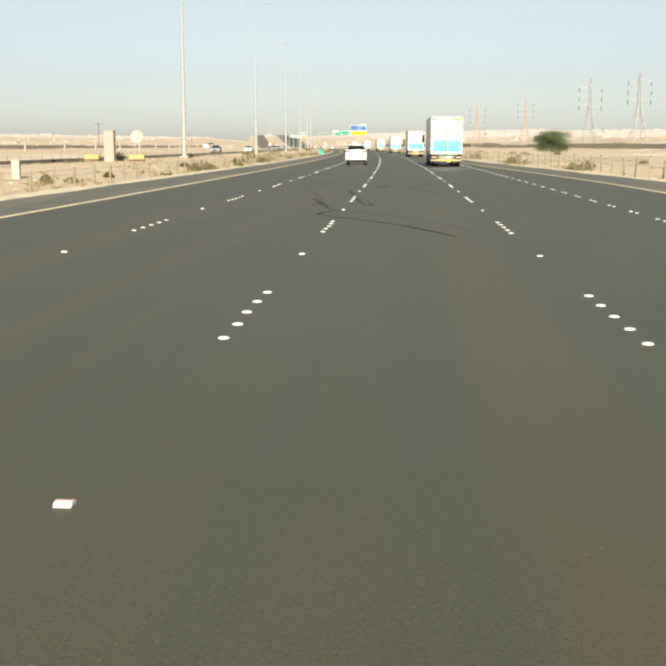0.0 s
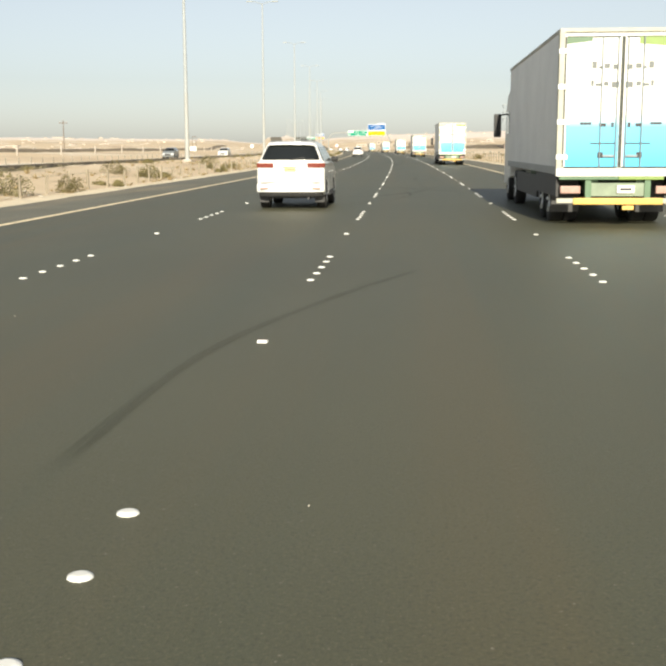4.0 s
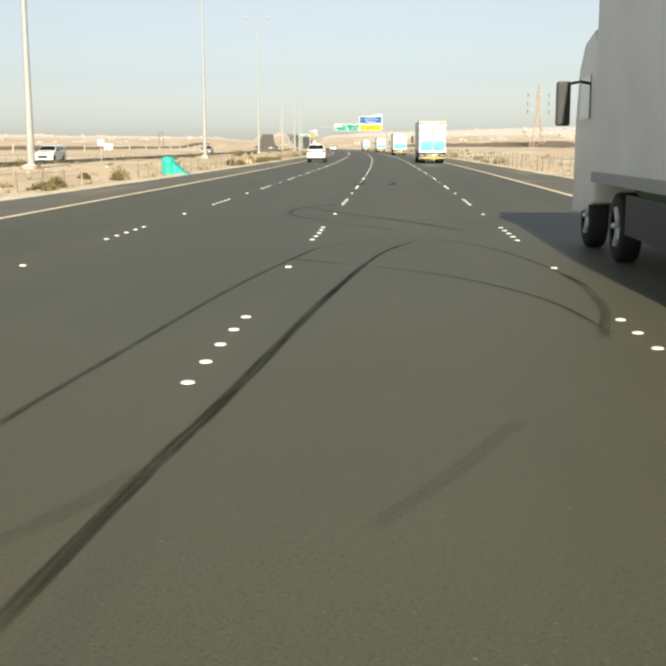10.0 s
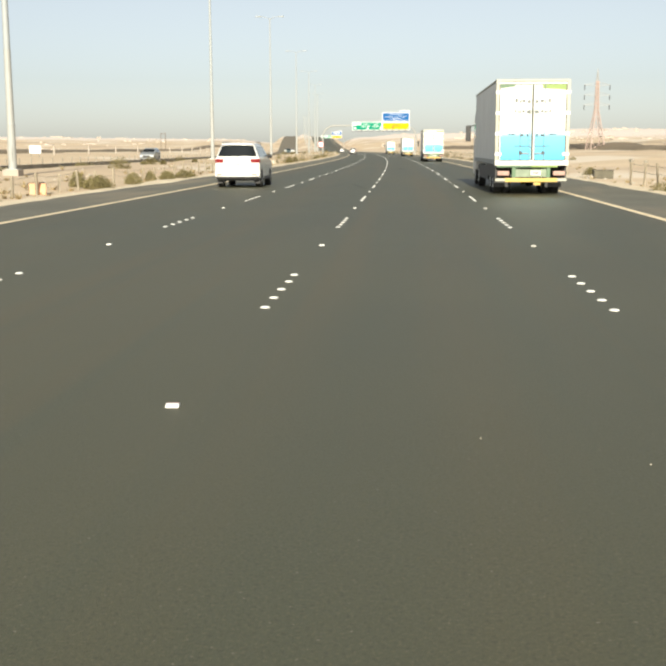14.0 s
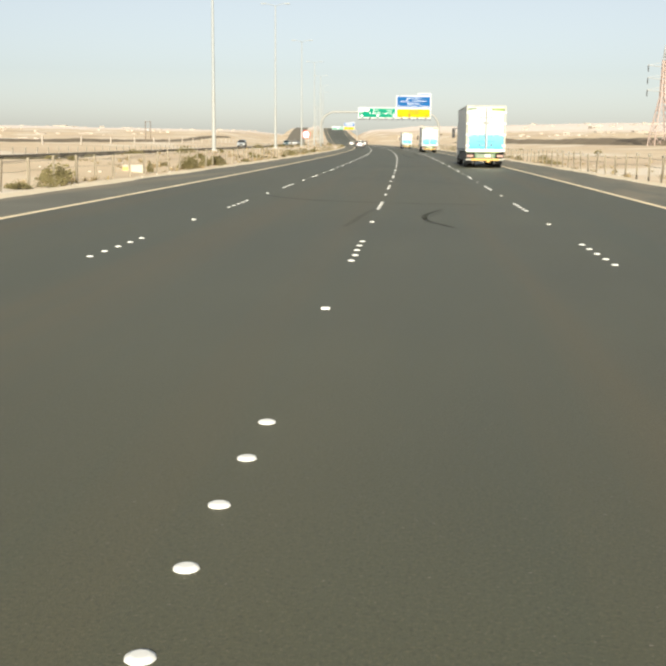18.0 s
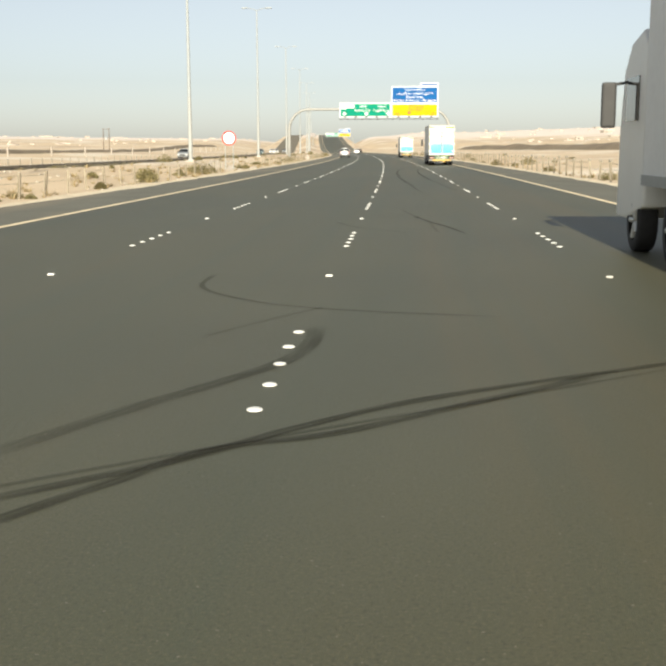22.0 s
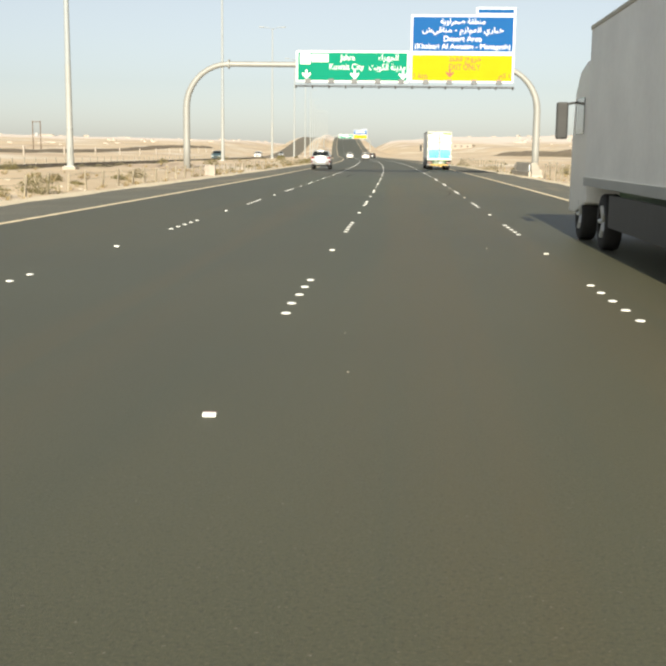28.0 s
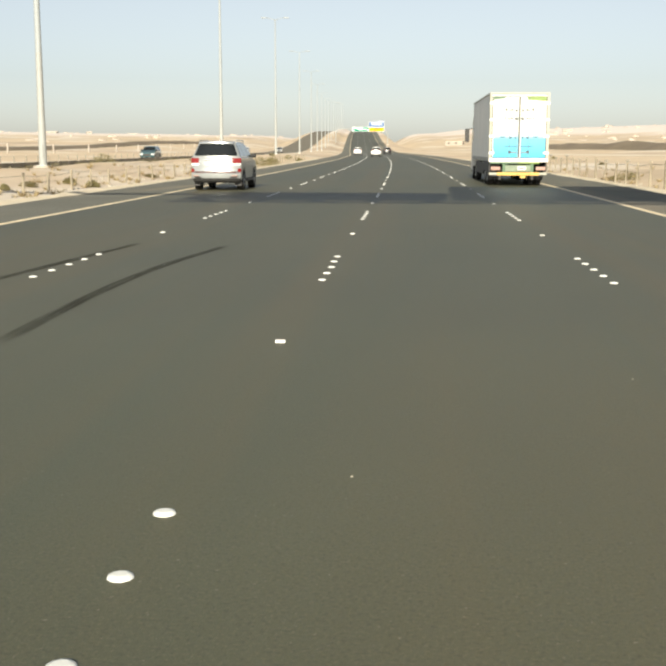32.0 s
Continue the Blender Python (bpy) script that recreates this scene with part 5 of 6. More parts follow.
def truck(m, label):
    """A tractor with a long box body, seen from behind; the rear doors stand at y = 0."""
    c = empty("box_truck", m, label, "truck", "box trucks")
    h, z0, z1, ln = 1.28, 1.12, 4.02, 11.6
    part("box_body", boxed(-h, h, 0.05, ln, z0, z1, bevel=0.02), SIDE_GREY, c, "pale grey panelled box")
    part("roof_edge", boxed(-h - 0.02, h + 0.02, -0.02, ln, z1 - 0.02, z1 + 0.06, bevel=0.015), FRAME_GREY, c)
    for sg in (-1, 1):
        part("corner_post", boxed(min(sg * (h - 0.09), sg * (h + 0.025)), max(sg * (h - 0.09), sg * (h + 0.025)), -0.03, 0.16, z0 - 0.05, z1, bevel=0.012), FRAME_GREY, c)
        part("side_rail", boxed(min(sg * h, sg * (h + 0.025)), max(sg * h, sg * (h + 0.025)), 0.1, ln, z0 - 0.02, z0 + 0.14), POLE_PAINT, c)
        a, b = (0.022, h - 0.10) if sg > 0 else (-h + 0.10, -0.022)
        door = part("rear_door", boxed(a, b, 0.0, 0.06, z0 + 0.12, z1 - 0.10, bevel=0.012), TRUCK_WHITE, c, "white rear door with a blue foot")
        part("blue_panel", boxed(a + 0.05, b - 0.02, -0.004, 0.002, z0 + 0.14, z0 + 1.32), TRUCK_BLUE, door, "panel print fading from white to blue")
        xe = b - 0.004 if sg > 0 else a + 0.004
        part("door_seal", boxed(xe - 0.022, xe + 0.022, -0.006, 0.002, z0 + 0.13, z1 - 0.11), SEAL, door)
        for z in (z0 + 0.125, z1 - 0.115):
            part("door_seal", boxed(a + 0.03, b - 0.03, -0.006, 0.002, z - 0.018, z + 0.018), SEAL, door)
        x0, x1 = (a + 0.03, a + 0.55) if sg < 0 else (a + 0.30, b - 0.02)
        part("green_corner", quad(bmesh.new(), [(x0, -0.004, z1 - 0.26), (x1, -0.004, z1 - (0.20 if sg < 0 else 0.32)), (x1, -0.004, z1 - 0.12), (x0, -0.004, z1 - 0.12)], 0.003), LIME if sg > 0 else TRUCK_GREEN, door)
        for x in (sg * 0.10, sg * 0.42):
            part("locking_rod", tube(bmesh.new(), (x, -0.035, z0 + 0.1), (x, -0.035, z1 - 0.12), 0.014, n=6), ROD_GREY, door)
        for z in (z0 + 0.36,):
            part("rod_handle", boxed(min(sg * 0.12, sg * 0.36), max(sg * 0.12, sg * 0.36), -0.06, -0.03, z - 0.025, z + 0.025, bevel=0.008), ROD_GREY, door)
        for k in range(4):
            z = z0 + 0.34 + k * 0.72
            part("hinge", boxed(min(sg * (h - 0.20), sg * (h + 0.035)), max(sg * (h - 0.20), sg * (h + 0.035)), -0.045, 0.0, z - 0.05, z + 0.05, bevel=0.01), SIGN_WHITE, door)
        for z, o, w, hh in ((z1 - 0.72, 0.08, 0.12, 0.10), (z1 - 1.08, 0.06, 0.16, 0.12), (z1 - 0.70, 0.26, 0.12, 0.10), (z1 - 0.73, 0.42, 0.07, 0.05), (z1 - 0.68, 0.53, 0.10, 0.14), (z1 - 1.06, 0.28, 0.10, 0.09), (z1 - 1.08, 0.41, 0.14, 0.06), (z1 - 1.05, 0.58, 0.06, 0.12), (z0 + 1.0, 0.14, 0.06, 0.10), (z0 + 1.0, 0.30, 0.14, 0.07), (z0 + 1.03, 0.60, 0.24, 0.05), (z0 + 0.62, 0.10, 0.52, 0.03), (z0 + 0.38, 0.34, 0.12, 0.12)):
            x0, x1 = sg * o, sg * (o + w)
            part("text_bar", boxed(min(x0, x1), max(x0, x1), -0.0085, -0.0045, z - hh / 2, z + hh / 2), TEXT_GREY if z > z0 + 1.2 else INK, door)
        part("rear_light_cluster", boxed(min(sg * 0.78, sg * 1.2), max(sg * 0.78, sg * 1.2), -0.02, 0.1, 0.70, 0.86, bevel=0.02), DUSTY_LENS, c, "dusty red rear light cluster")
        part("indicator", boxed(min(sg * 1.10, sg * 1.2), max(sg * 1.10, sg * 1.2), -0.026, 0.08, 0.72, 0.84, bevel=0.015), DUSTY_LENS, c)
        part("chassis_rail", boxed(min(sg * 0.40, sg * 0.55), max(sg * 0.40, sg * 0.55), 0.15, ln + 1.0, 0.72, 1.02), TRUCK_GREEN, c, "green chassis rail")
        part("bumper_bracket", boxed(min(sg * 0.55, sg * 0.68), max(sg * 0.55, sg * 0.68), 0.02, 0.2, 0.50, 1.05, bevel=0.01), TRUCK_GREEN, c)
        for y in (1.9, 3.2):
            for x in (sg * 1.06, sg * 0.74):
                wheel(c, x, y, 0.50, 0.29, sg, GALV)
        wheel(c, sg * 1.06, ln + 0.9, 0.50, 0.30, sg, GALV)
        for y in (ln - 1.6,):
            wheel(c, sg * 1.06, y, 0.50, 0.29, sg, GALV)
        part("mudguard", boxed(min(sg * 0.62, sg * 1.24), max(sg * 0.62, sg * 1.24), 1.22, 1.28, 0.25, 1.0), PLASTIC, c)
        part("side_skirt", boxed(min(sg * 1.20, sg * 1.27), max(sg * 1.20, sg * 1.27), 0.2, 4.0, 0.62, 1.1, bevel=0.01), PLASTIC, c, "dark dusty side skirt")
        part("side_guard", boxed(min(sg * 1.18, sg * 1.24), max(sg * 1.18, sg * 1.24), 4.0, ln - 2.4, 0.45, 1.0, bevel=0.01), PLASTIC, c, "dark side underrun guard")
        part("mirror_arm", tube(bmesh.new(), (sg * 1.2, ln + 1.75, 2.75), (sg * 1.5, ln + 1.75, 2.7), 0.025, n=6), PLASTIC, c)
        part("mirror", boxed(min(sg * 1.40, sg * 1.64), max(sg * 1.40, sg * 1.64), ln + 1.68, ln + 1.82, 2.0, 2.75, bevel=0.04), PLASTIC, c, "tall black door mirror")
        part("cab_window", quad(bmesh.new(), [(sg * 1.225, ln + 0.75, 2.1), (sg * 1.225, ln + 1.75, 2.1), (sg * 1.225, ln + 1.65, 2.8), (sg * 1.225, ln + 0.75, 2.8)][::sg], 0.01), GLASS, c)
    part("cab", prism(bmesh.new(), [(ln + 0.25, 0.75), (ln + 0.25, 3.2), (ln + 0.6, 3.5), (ln + 1.5, 3.35), (ln + 2.0, 2.95), (ln + 2.25, 2.0), (ln + 2.3, 0.5), (ln + 1.5, 0.5)], -1.22, 1.22, bevel=0.05), TRUCK_WHITE, c, "white driver's cab")
    part("sill", boxed(-h - 0.02, h + 0.02, -0.04, 0.12, z0 - 0.06, z0 + 0.10, bevel=0.015), TRUCK_WHITE, c)
    part("lime_strip", boxed(0.0, h - 0.35, -0.03, 0.10, z0 - 0.13, z0 - 0.065, bevel=0.01), LIME, c)
    part("green_strip", boxed(-h + 0.05, -0.004, -0.03, 0.10, z0 - 0.13, z0 - 0.065, bevel=0.01), TRUCK_GREEN, c)
    part("door_gap", boxed(-0.036, 0.036, -0.006, 0.05, z0 + 0.125, z1 - 0.105), SEAL, c, "dark gap between the rear doors")
    part("cross_member", boxed(-0.55, 0.55, 0.05, 0.14, 0.64, 0.92, bevel=0.012), TRUCK_DULL, c, "grimy green cross panel")
    part("under_plate", boxed(0.10, 0.34, 0.0, 0.02, 0.36, 0.45, bevel=0.004), TRUCK_YELLOW, c, "small yellow plate under the bumper")
    part("bumper_end", boxed(-1.27, 1.27, 0.0, 0.06, 0.50, 0.60, bevel=0.015), FRAME_GREY, c, "grimy grey bumper ends")
    part("bumper", boxed(-0.93, 0.93, -0.05, 0.07, 0.47, 0.61, bevel=0.02), TRUCK_YELLOW, c, "yellow underrun bumper")
    pl = part("number_plate", boxed(-0.02, 0.34, -0.01, 0.03, 0.71, 0.87, bevel=0.006), PLATE, c)
    part("plate_bar", boxed(0.04, 0.28, -0.014, -0.009, 0.765, 0.815), INK, pl)
    part("axle", tube(bmesh.new(), (-0.9, 1.9, 0.5), (0.9, 1.9, 0.5), 0.08, n=8), PLASTIC, c)
    part("axle", tube(bmesh.new(), (-0.9, 3.2, 0.5), (0.9, 3.2, 0.5), 0.08, n=8), PLASTIC, c)
    return c


trk = truck(road_pose(592.0, 5.95), "white box truck with blue rear panels and yellow bumper")
for s, n in ((86.2, 5.58), (171.0, 5.85), (273.0, 5.9), (375.3, 5.9), (483.2, 5.95)):
    copy_thing(trk, road_pose(s, n))


# ---- signs and roadside objects ----
def disc(bm, r, y0, y1, n=28, r_in=0.0, z=0.0):
    """A round plate facing along y."""
    a = [[bm.verts.new((q * math.cos(t), y, z + q * math.sin(t))) for t in (2 * math.pi * i / n for i in range(n))] for q, y in ((r, y0), (r, y1))]
    if r_in:
        b = [[bm.verts.new((r_in * math.cos(t), y, z + r_in * math.sin(t))) for t in (2 * math.pi * i / n for i in range(n))] for y in (y0, y1)]
    for i in range(n):
        j = (i + 1) % n
        bm.faces.new((a[0][i], a[1][i], a[1][j], a[0][j]))
        if r_in:
            bm.faces.new((a[0][i], a[0][j], b[0][j], b[0][i]))
            bm.faces.new((a[1][i], b[1][i], b[1][j], a[1][j]))
            bm.faces.new((b[0][i], b[0][j], b[1][j], b[1][i]))
    if not r_in:
        bm.faces.new(a[0])
        bm.faces.new(a[1][::-1])
    return bm


def height_sign(s, n):
    z = height(s, n)
    e = empty("height_limit_sign", road_pose(s, n, z), "round white height limit sign with a red ring", "road sign")
    c = 2.6 - z
    plate = part("plate", disc(bmesh.new(), 0.585, -0.02, 0.0, z=c), SIGN_WHITE, e)
    part("ring", disc(bmesh.new(), 0.60, -0.032, -0.018, r_in=0.49, z=c), SIGN_RED, plate, "red ring")
    words("5.9m", 0.46, 0.02, c, -0.028, INK, plate)
    for sg in (-1, 1):
        bm = bmesh.new()
        v = [bm.verts.new(p) for p in ((-0.1, -0.027, c + sg * 0.42), (0.1, -0.027, c + sg * 0.42), (0, -0.027, c + sg * 0.31))]
        bm.faces.new(v)
        part("arrow_head", bm, INK, plate)
        part("post", tube(bmesh.new(), (sg * 0.33, 0.05, -0.4), (sg * 0.33, 0.05, c + 0.35), 0.035, n=8), POLE_PAINT, e)


height_sign(461.4, -12.9)


def white_round_sign(s, n):
    z = height(s, n)
    e = empty("round_sign", road_pose(s, n, z), "round unpainted sign plate seen from its pale back", "road sign")
    part("plate", disc(bmesh.new(), 0.62, -0.02, 0.0, z=2.56 - z), CONCRETE, e)
    for sg in (-1, 1):
        part("post", tube(bmesh.new(), (sg * 0.2, -0.05, -0.4), (sg * 0.2, -0.05, 3.1 - z), 0.04, n=8), POLE_PAINT, e)


white_round_sign(106.4, -24.7)
s, n = 268.0, -25.5
e = empty("small_sign", road_pose(s, n, height(s, n)), "small pale square sign plate on one post", "road sign")
part("plate", boxed(-0.275, 0.275, -0.02, 0.0, 1.75, 2.3, bevel=0.01), SIGN_WHITE, e)
part("post", tube(bmesh.new(), (0, 0.03, -0.3), (0, 0.03, 2.25), 0.04, n=8), POLE_PAINT, e)
s, n = 416.0, -58.8
e = empty("notice_board", road_pose(s, n, height(s, n)), "wide pale notice board beyond the oncoming road", "notice board")
part("board", boxed(-1.0, 1.0, -0.03, 0.0, 0.75, 2.05, bevel=0.015), PLATE, e)
for x in (-0.7, 0.7):
    part("post", tube(bmesh.new(), (x, 0.05, -0.3), (x, 0.05, 2.0), 0.05, n=8), RAIL_DULL, e)

e = empty("utility_cabinet", road_pose(70.5, -18.4, 0.3), "tall cream utility cabinet on a concrete plinth", "utility cabinet")
part("body", boxed(-0.34, 0.34, -0.3, 0.3, 0.1, 2.35, bevel=0.03), PALE_WALL, e)
part("plinth", boxed(-0.42, 0.42, -0.38, 0.38, -0.3, 0.12, bevel=0.02), CONCRETE, e)
part("cap", boxed(-0.37, 0.37, -0.33, 0.33, 2.35, 2.40, bevel=0.01), PALE_WALL, e)
part("door", boxed(-0.28, 0.28, -0.312, -0.3, 0.25, 2.2, bevel=0.004), PALE_WALL, e)


BARRIER_RED = mat("faded_red_paint", (0.30, 0.15, 0.09), 0.85, var=0.25, scale=5)
BARRIER_CREAM = mat("faded_yellow_paint", (0.52, 0.38, 0.14), 0.85, var=0.2, scale=5)


def striped_block(s, n, turn):
    e = empty("striped_barrier", road_pose(s, n, 0.2, turn), "faded yellow and red banded concrete barrier block", "traffic barrier", "barriers round the cabinet")
    prof = [(-0.28, -0.2), (-0.28, 0.12), (-0.16, 0.3), (-0.12, 0.82), (0.12, 0.82), (0.16, 0.3), (0.28, 0.12), (0.28, -0.2)]
    part("block", prism(bmesh.new(), prof, -0.52, 0.52, bevel=0.015), BARRIER_RED, e, "faded red-brown concrete body")
    part("top_band", boxed(-0.526, 0.526, -0.15, 0.15, 0.54, 0.826, bevel=0.01), BARRIER_CREAM, e, "faded yellow top band")
    # dark strip painted in as the shade below the top band
    part("shadow_band", boxed(-0.526, 0.526, -0.165, 0.165, 0.42, 0.50, bevel=0.004), INK, e)
    for k in range(4):
        x = -0.39 + k * 0.26
        part("stripe", boxed(x - 0.06, x + 0.06, -0.288, 0.288, -0.1, 0.30, bevel=0.004), CONCRETE, e, "pale vertical stripe")


for s, n, turn in ((71.2, -16.7, 4), (71.3, -19.9, -5)):
    striped_block(s, n, turn)

s, n = 40.5, -14.6
e = empty("marker_stone", road_pose(s, n, height(s, n), 6), "short weathered concrete marker stone", "marker post")
part("stone", boxed(-0.16, 0.16, -0.16, 0.16, -0.3, 0.75, bevel=0.03), CONCRETE, e)
part("cap_paint", boxed(-0.165, 0.165, -0.165, 0.165, 0.62, 0.70, bevel=0.01), CONCRETE, e)
e = empty("kerb_block", road_pose(355.0, -12.9, height(355.0, -12.9), 12), "low cream and yellow concrete block on the sand", "concrete block")
part("block", boxed(-0.5, 0.5, -0.22, 0.22, -0.2, 0.35, bevel=0.03), CONCRETE, e)
part("painted_top", boxed(-0.505, -0.22, -0.225, 0.225, 0.06, 0.24, bevel=0.01), BARRIER_CREAM, e, "faded yellow band")


def cloth_heap(s, n):
    """A wrapped roll and a slumped sheet beside it."""
    e = empty("tarpaulin_heap", road_pose(s, n, 0.0), "turquoise tarpaulin wrapped round a drum and slumped beside it", "tarpaulin")
    bm = bmesh.new()
    rings = []
    for z, r in ((-0.05, 0.36), (0.3, 0.37), (0.7, 0.36), (0.98, 0.37), (1.04, 0.30)):
        rings.append([bm.verts.new(((r + 0.03 * math.sin(7 * a + z * 3)) * math.cos(a) - 0.45, (r + 0.03 * math.sin(7 * a)) * math.sin(a), z + 0.03 * math.sin(3 * a))) for a in (2 * math.pi * i / 28 for i in range(28))])
    for a, b in zip(rings, rings[1:]):
        for i in range(28):
            bm.faces.new((a[i], a[(i + 1) % 28], b[(i + 1) % 28], b[i])).smooth = True
    bm.faces.new(rings[-1])
    part("wrapped_drum", bm, TARP, e)
    bm = bmesh.new()
    k = 12
    grid = []
    for i in range(k + 1):
        row = []
        for j in range(k + 1):
            u, v = i / k, j / k - 0.5
            zz = (1 - u) ** 1.4 * 0.92 * (1 - 1.2 * v * v) + 0.05 * noise.noise((u * 5, v * 6, 2.0)) - 0.03
            row.append(bm.verts.new((-0.12 + u * 1.15, v * (0.75 + 0.3 * u) - 0.05, max(-0.02, zz))))
        grid.append(row)
    for i in range(k):
        for j in range(k):
            bm.faces.new((grid[i][j], grid[i + 1][j], grid[i + 1][j + 1], grid[i][j + 1])).smooth = True
    edge = [r[0] for r in grid] + grid[-1][1:] + [r[-1] for r in grid[::-1]][1:] + grid[0][::-1][1:-1]
    foot = [bm.verts.new((v.co.x, v.co.y, -0.05)) for v in edge]
    for i in range(len(edge)):
        bm.faces.new((edge[i], foot[i], foot[(i + 1) % len(edge)], edge[(i + 1) % len(edge)]))
    bmesh.ops.recalc_face_normals(bm, faces=bm.faces[:])
    part("slumped_sheet", bm, TARP, e)


cloth_heap(231.0, -11.55)
for s, n in ((273.0, -12.2),):
    e = empty("plastic_barrier", road_pose(s, n, height(s, n), 20), "faded orange plastic road barrier by the fence", "traffic barrier")
    part("shell", prism(bmesh.new(), [(-0.27, -0.05), (-0.22, 0.2), (-0.11, 0.4), (0.07, 0.44), (0.2, 0.22), (0.27, -0.05)], -0.3, 0.3, bevel=0.04), ORANGE, e)
    part("filler_cap", tube(bmesh.new(), (0.2, -0.02, 0.41), (0.2, -0.02, 0.455), 0.06, n=10), PLASTIC, e)

e = empty("anchor_block", road_pose(549.6, -11.95, height(549.6, -11.95), 6), "squat pale concrete block at the foot of the fence", "concrete block")
part("block", boxed(-0.36, 0.36, -0.40, 0.40, -0.25, 0.72, bevel=0.035), PALE_WALL, e)

CULVERT = mat("dark_weathered_concrete", (0.125, 0.115, 0.085), 0.9, var=0.25, scale=3, bump=0.3, bump_scale=25)

# concrete guard block at the gantry's outer foot
e = empty("guard_block", road_pose(564.0, 11.75, 0.0), "grey concrete guard block with sloping ends", "concrete barrier")
bm = bmesh.new()
prof = [(-6.6, -0.3), (-6.6, 0.15), (-4.6, 1.1), (5.2, 1.1), (6.6, 0.35), (6.6, -0.3)]
prism(bm, prof, -0.42, 0.42, bevel=0.03)
for v in bm.verts:
    if v.co.z > 0.5:
        v.co.x *= 0.55
part("block", bm, CONCRETE, e)
bm = prism(bmesh.new(), [(5.25, -0.1), (5.25, 1.10), (6.62, 0.37), (6.62, -0.1)], -0.43, 0.43)
for v in bm.verts:
    if v.co.z > 0.5:
        v.co.x *= 0.57
part("painted_end", bm, PALE_WALL, e, "pale sloping end")
part("kerb", boxed(-0.60, -0.44, -6.2, 6.2, -0.3, 0.42, bevel=0.03), CONCRETE, e)
part("reflector_plate", boxed(-0.46, -0.40, -5.3, -4.9, 0.45, 0.95, bevel=0.01), SIGN_WHITE, e)


# low dark concrete box behind the verge, with a pale stone at its end
z = height(296.2, 12.6)
e = empty("culvert_head", road_pose(296.2, 12.6, z, -4), "low dark grey concrete culvert head on the sand", "culvert")
part("block", boxed(-0.53, 0.53, -0.55, 0.55, -0.3, 0.45, bevel=0.04), CULVERT, e)
part("lid", boxed(-0.56, 0.56, -0.58, 0.58, 0.45, 0.50, bevel=0.015), CULVERT, e)
part("end_stone", boxed(-0.78, -0.55, -0.3, 0.1, -0.2, 0.18, bevel=0.05), CONCRETE, e, "pale stone")


# ---- pylons on the desert side ----
def bar(bm, a, b, r):
    tube(bm, a, b, r, n=4, caps=False)


def pylon(m, paint):
    e = empty("power_pylon", m, "tall lattice power pylon with three pairs of arms", "power pylon", "power line")
    wide = lambda z: 2.6 - 2.05 * min(1.0, z / 13.0) - 0.25 * max(0, (z - 13) / 12)
    zs = [-2, 2.5, 6, 9, 11, 13, 14.6, 16.2, 17.8, 19.4, 21, 22.6]
    bm, br = bmesh.new(), bmesh.new()
    for a, b in zip(zs, zs[1:]):
        wa, wb = wide(max(a, 0)), wide(b)
        for sx, sy, tx, ty in ((1, 1, 1, -1), (1, -1, -1, -1), (-1, -1, -1, 1), (-1, 1, 1, 1)):
            bar(bm, (sx * wa, sy * wa, a), (sx * wb, sy * wb, b), 0.16)
            bar(br, (sx * wa, sy * wa, a), (tx * wb, ty * wb, b), 0.075)
            bar(br, (tx * wa, ty * wa, a), (sx * wb, sy * wb, b), 0.075)
    part("leg_frame", bm, paint, e)
    part("bracing", br, paint, e)
    bm = bmesh.new()
    for sx in (-1, 1):
        for sy in (-1, 1):
            bar(bm, (sx * 0.3, sy * 0.3, 22.6), (0, 0, 26.5), 0.1)
    part("peak", bm, PYLON_GREY, e)
    for z in (14.6, 17.8, 21.0):
        for sx in (-1, 1):
            bm = bmesh.new()
            tip = (sx * 4.4, 0, z + 0.25)
            for sy in (-1, 1):
                bar(bm, (sx * 0.45, sy * 0.45, z - 0.1), tip, 0.10)
                bar(bm, (sx * 0.45, sy * 0.45, z + 1.0), tip, 0.08)
            arm = part("cross_arm", bm, PYLON_GREY, e)
            part("insulator", tube(bmesh.new(), (sx * 4.3, 0, z + 0.2), (sx * 4.3, 0, z - 1.4), 0.13, n=6), PLASTIC, arm)
    return e


for s, n, paint in ((598.4, 73.7, PYLON_RED), (586.0, 97.4, PYLON_RED), (401.4, 83.7, PYLON_GREY), (388.5, 98.0, PYLON_GREY)):
    pylon(road_pose(s, n, height(s, n) - 0.3, 8), paint)


def h_pole(s, n, twin=True):
    e = empty("power_pole", road_pose(s, n, height(s, n)), "wooden power pole with a cross beam", "power pole", "small power line")
    for sg in (-1, 1):
        if twin:
            part("post", tube(bmesh.new(), (sg * 1.1, 0, -0.5), (sg * 1.1, 0, 9.0), 0.17, 0.13, n=8), BARK, e)
        part("insulator", tube(bmesh.new(), (sg * 1.0, 0, 8.75), (sg * 1.0, 0, 9.2), 0.09, n=6), PYLON_GREY, e)
    part("cross_beam", boxed(-1.3, 1.3, -0.1, 0.1, 8.55, 8.75, bevel=0.02), BARK, e)
    if twin:
        part("transformer", boxed(-0.45, 0.45, -0.3, 0.3, 4.6, 5.6, bevel=0.04), PYLON_GREY, e)
    else:
        part("post", tube(bmesh.new(), (0, 0.12, -0.5), (0, 0.12, 9.4), 0.16, 0.11, n=8), BARK, e)
        part("insulator", tube(bmesh.new(), (0, 0.12, 9.4), (0, 0.12, 9.75), 0.08, n=6), PYLON_GREY, e)


h_pole(399.4, -96.1, False)
h_pole(790, -96.0)


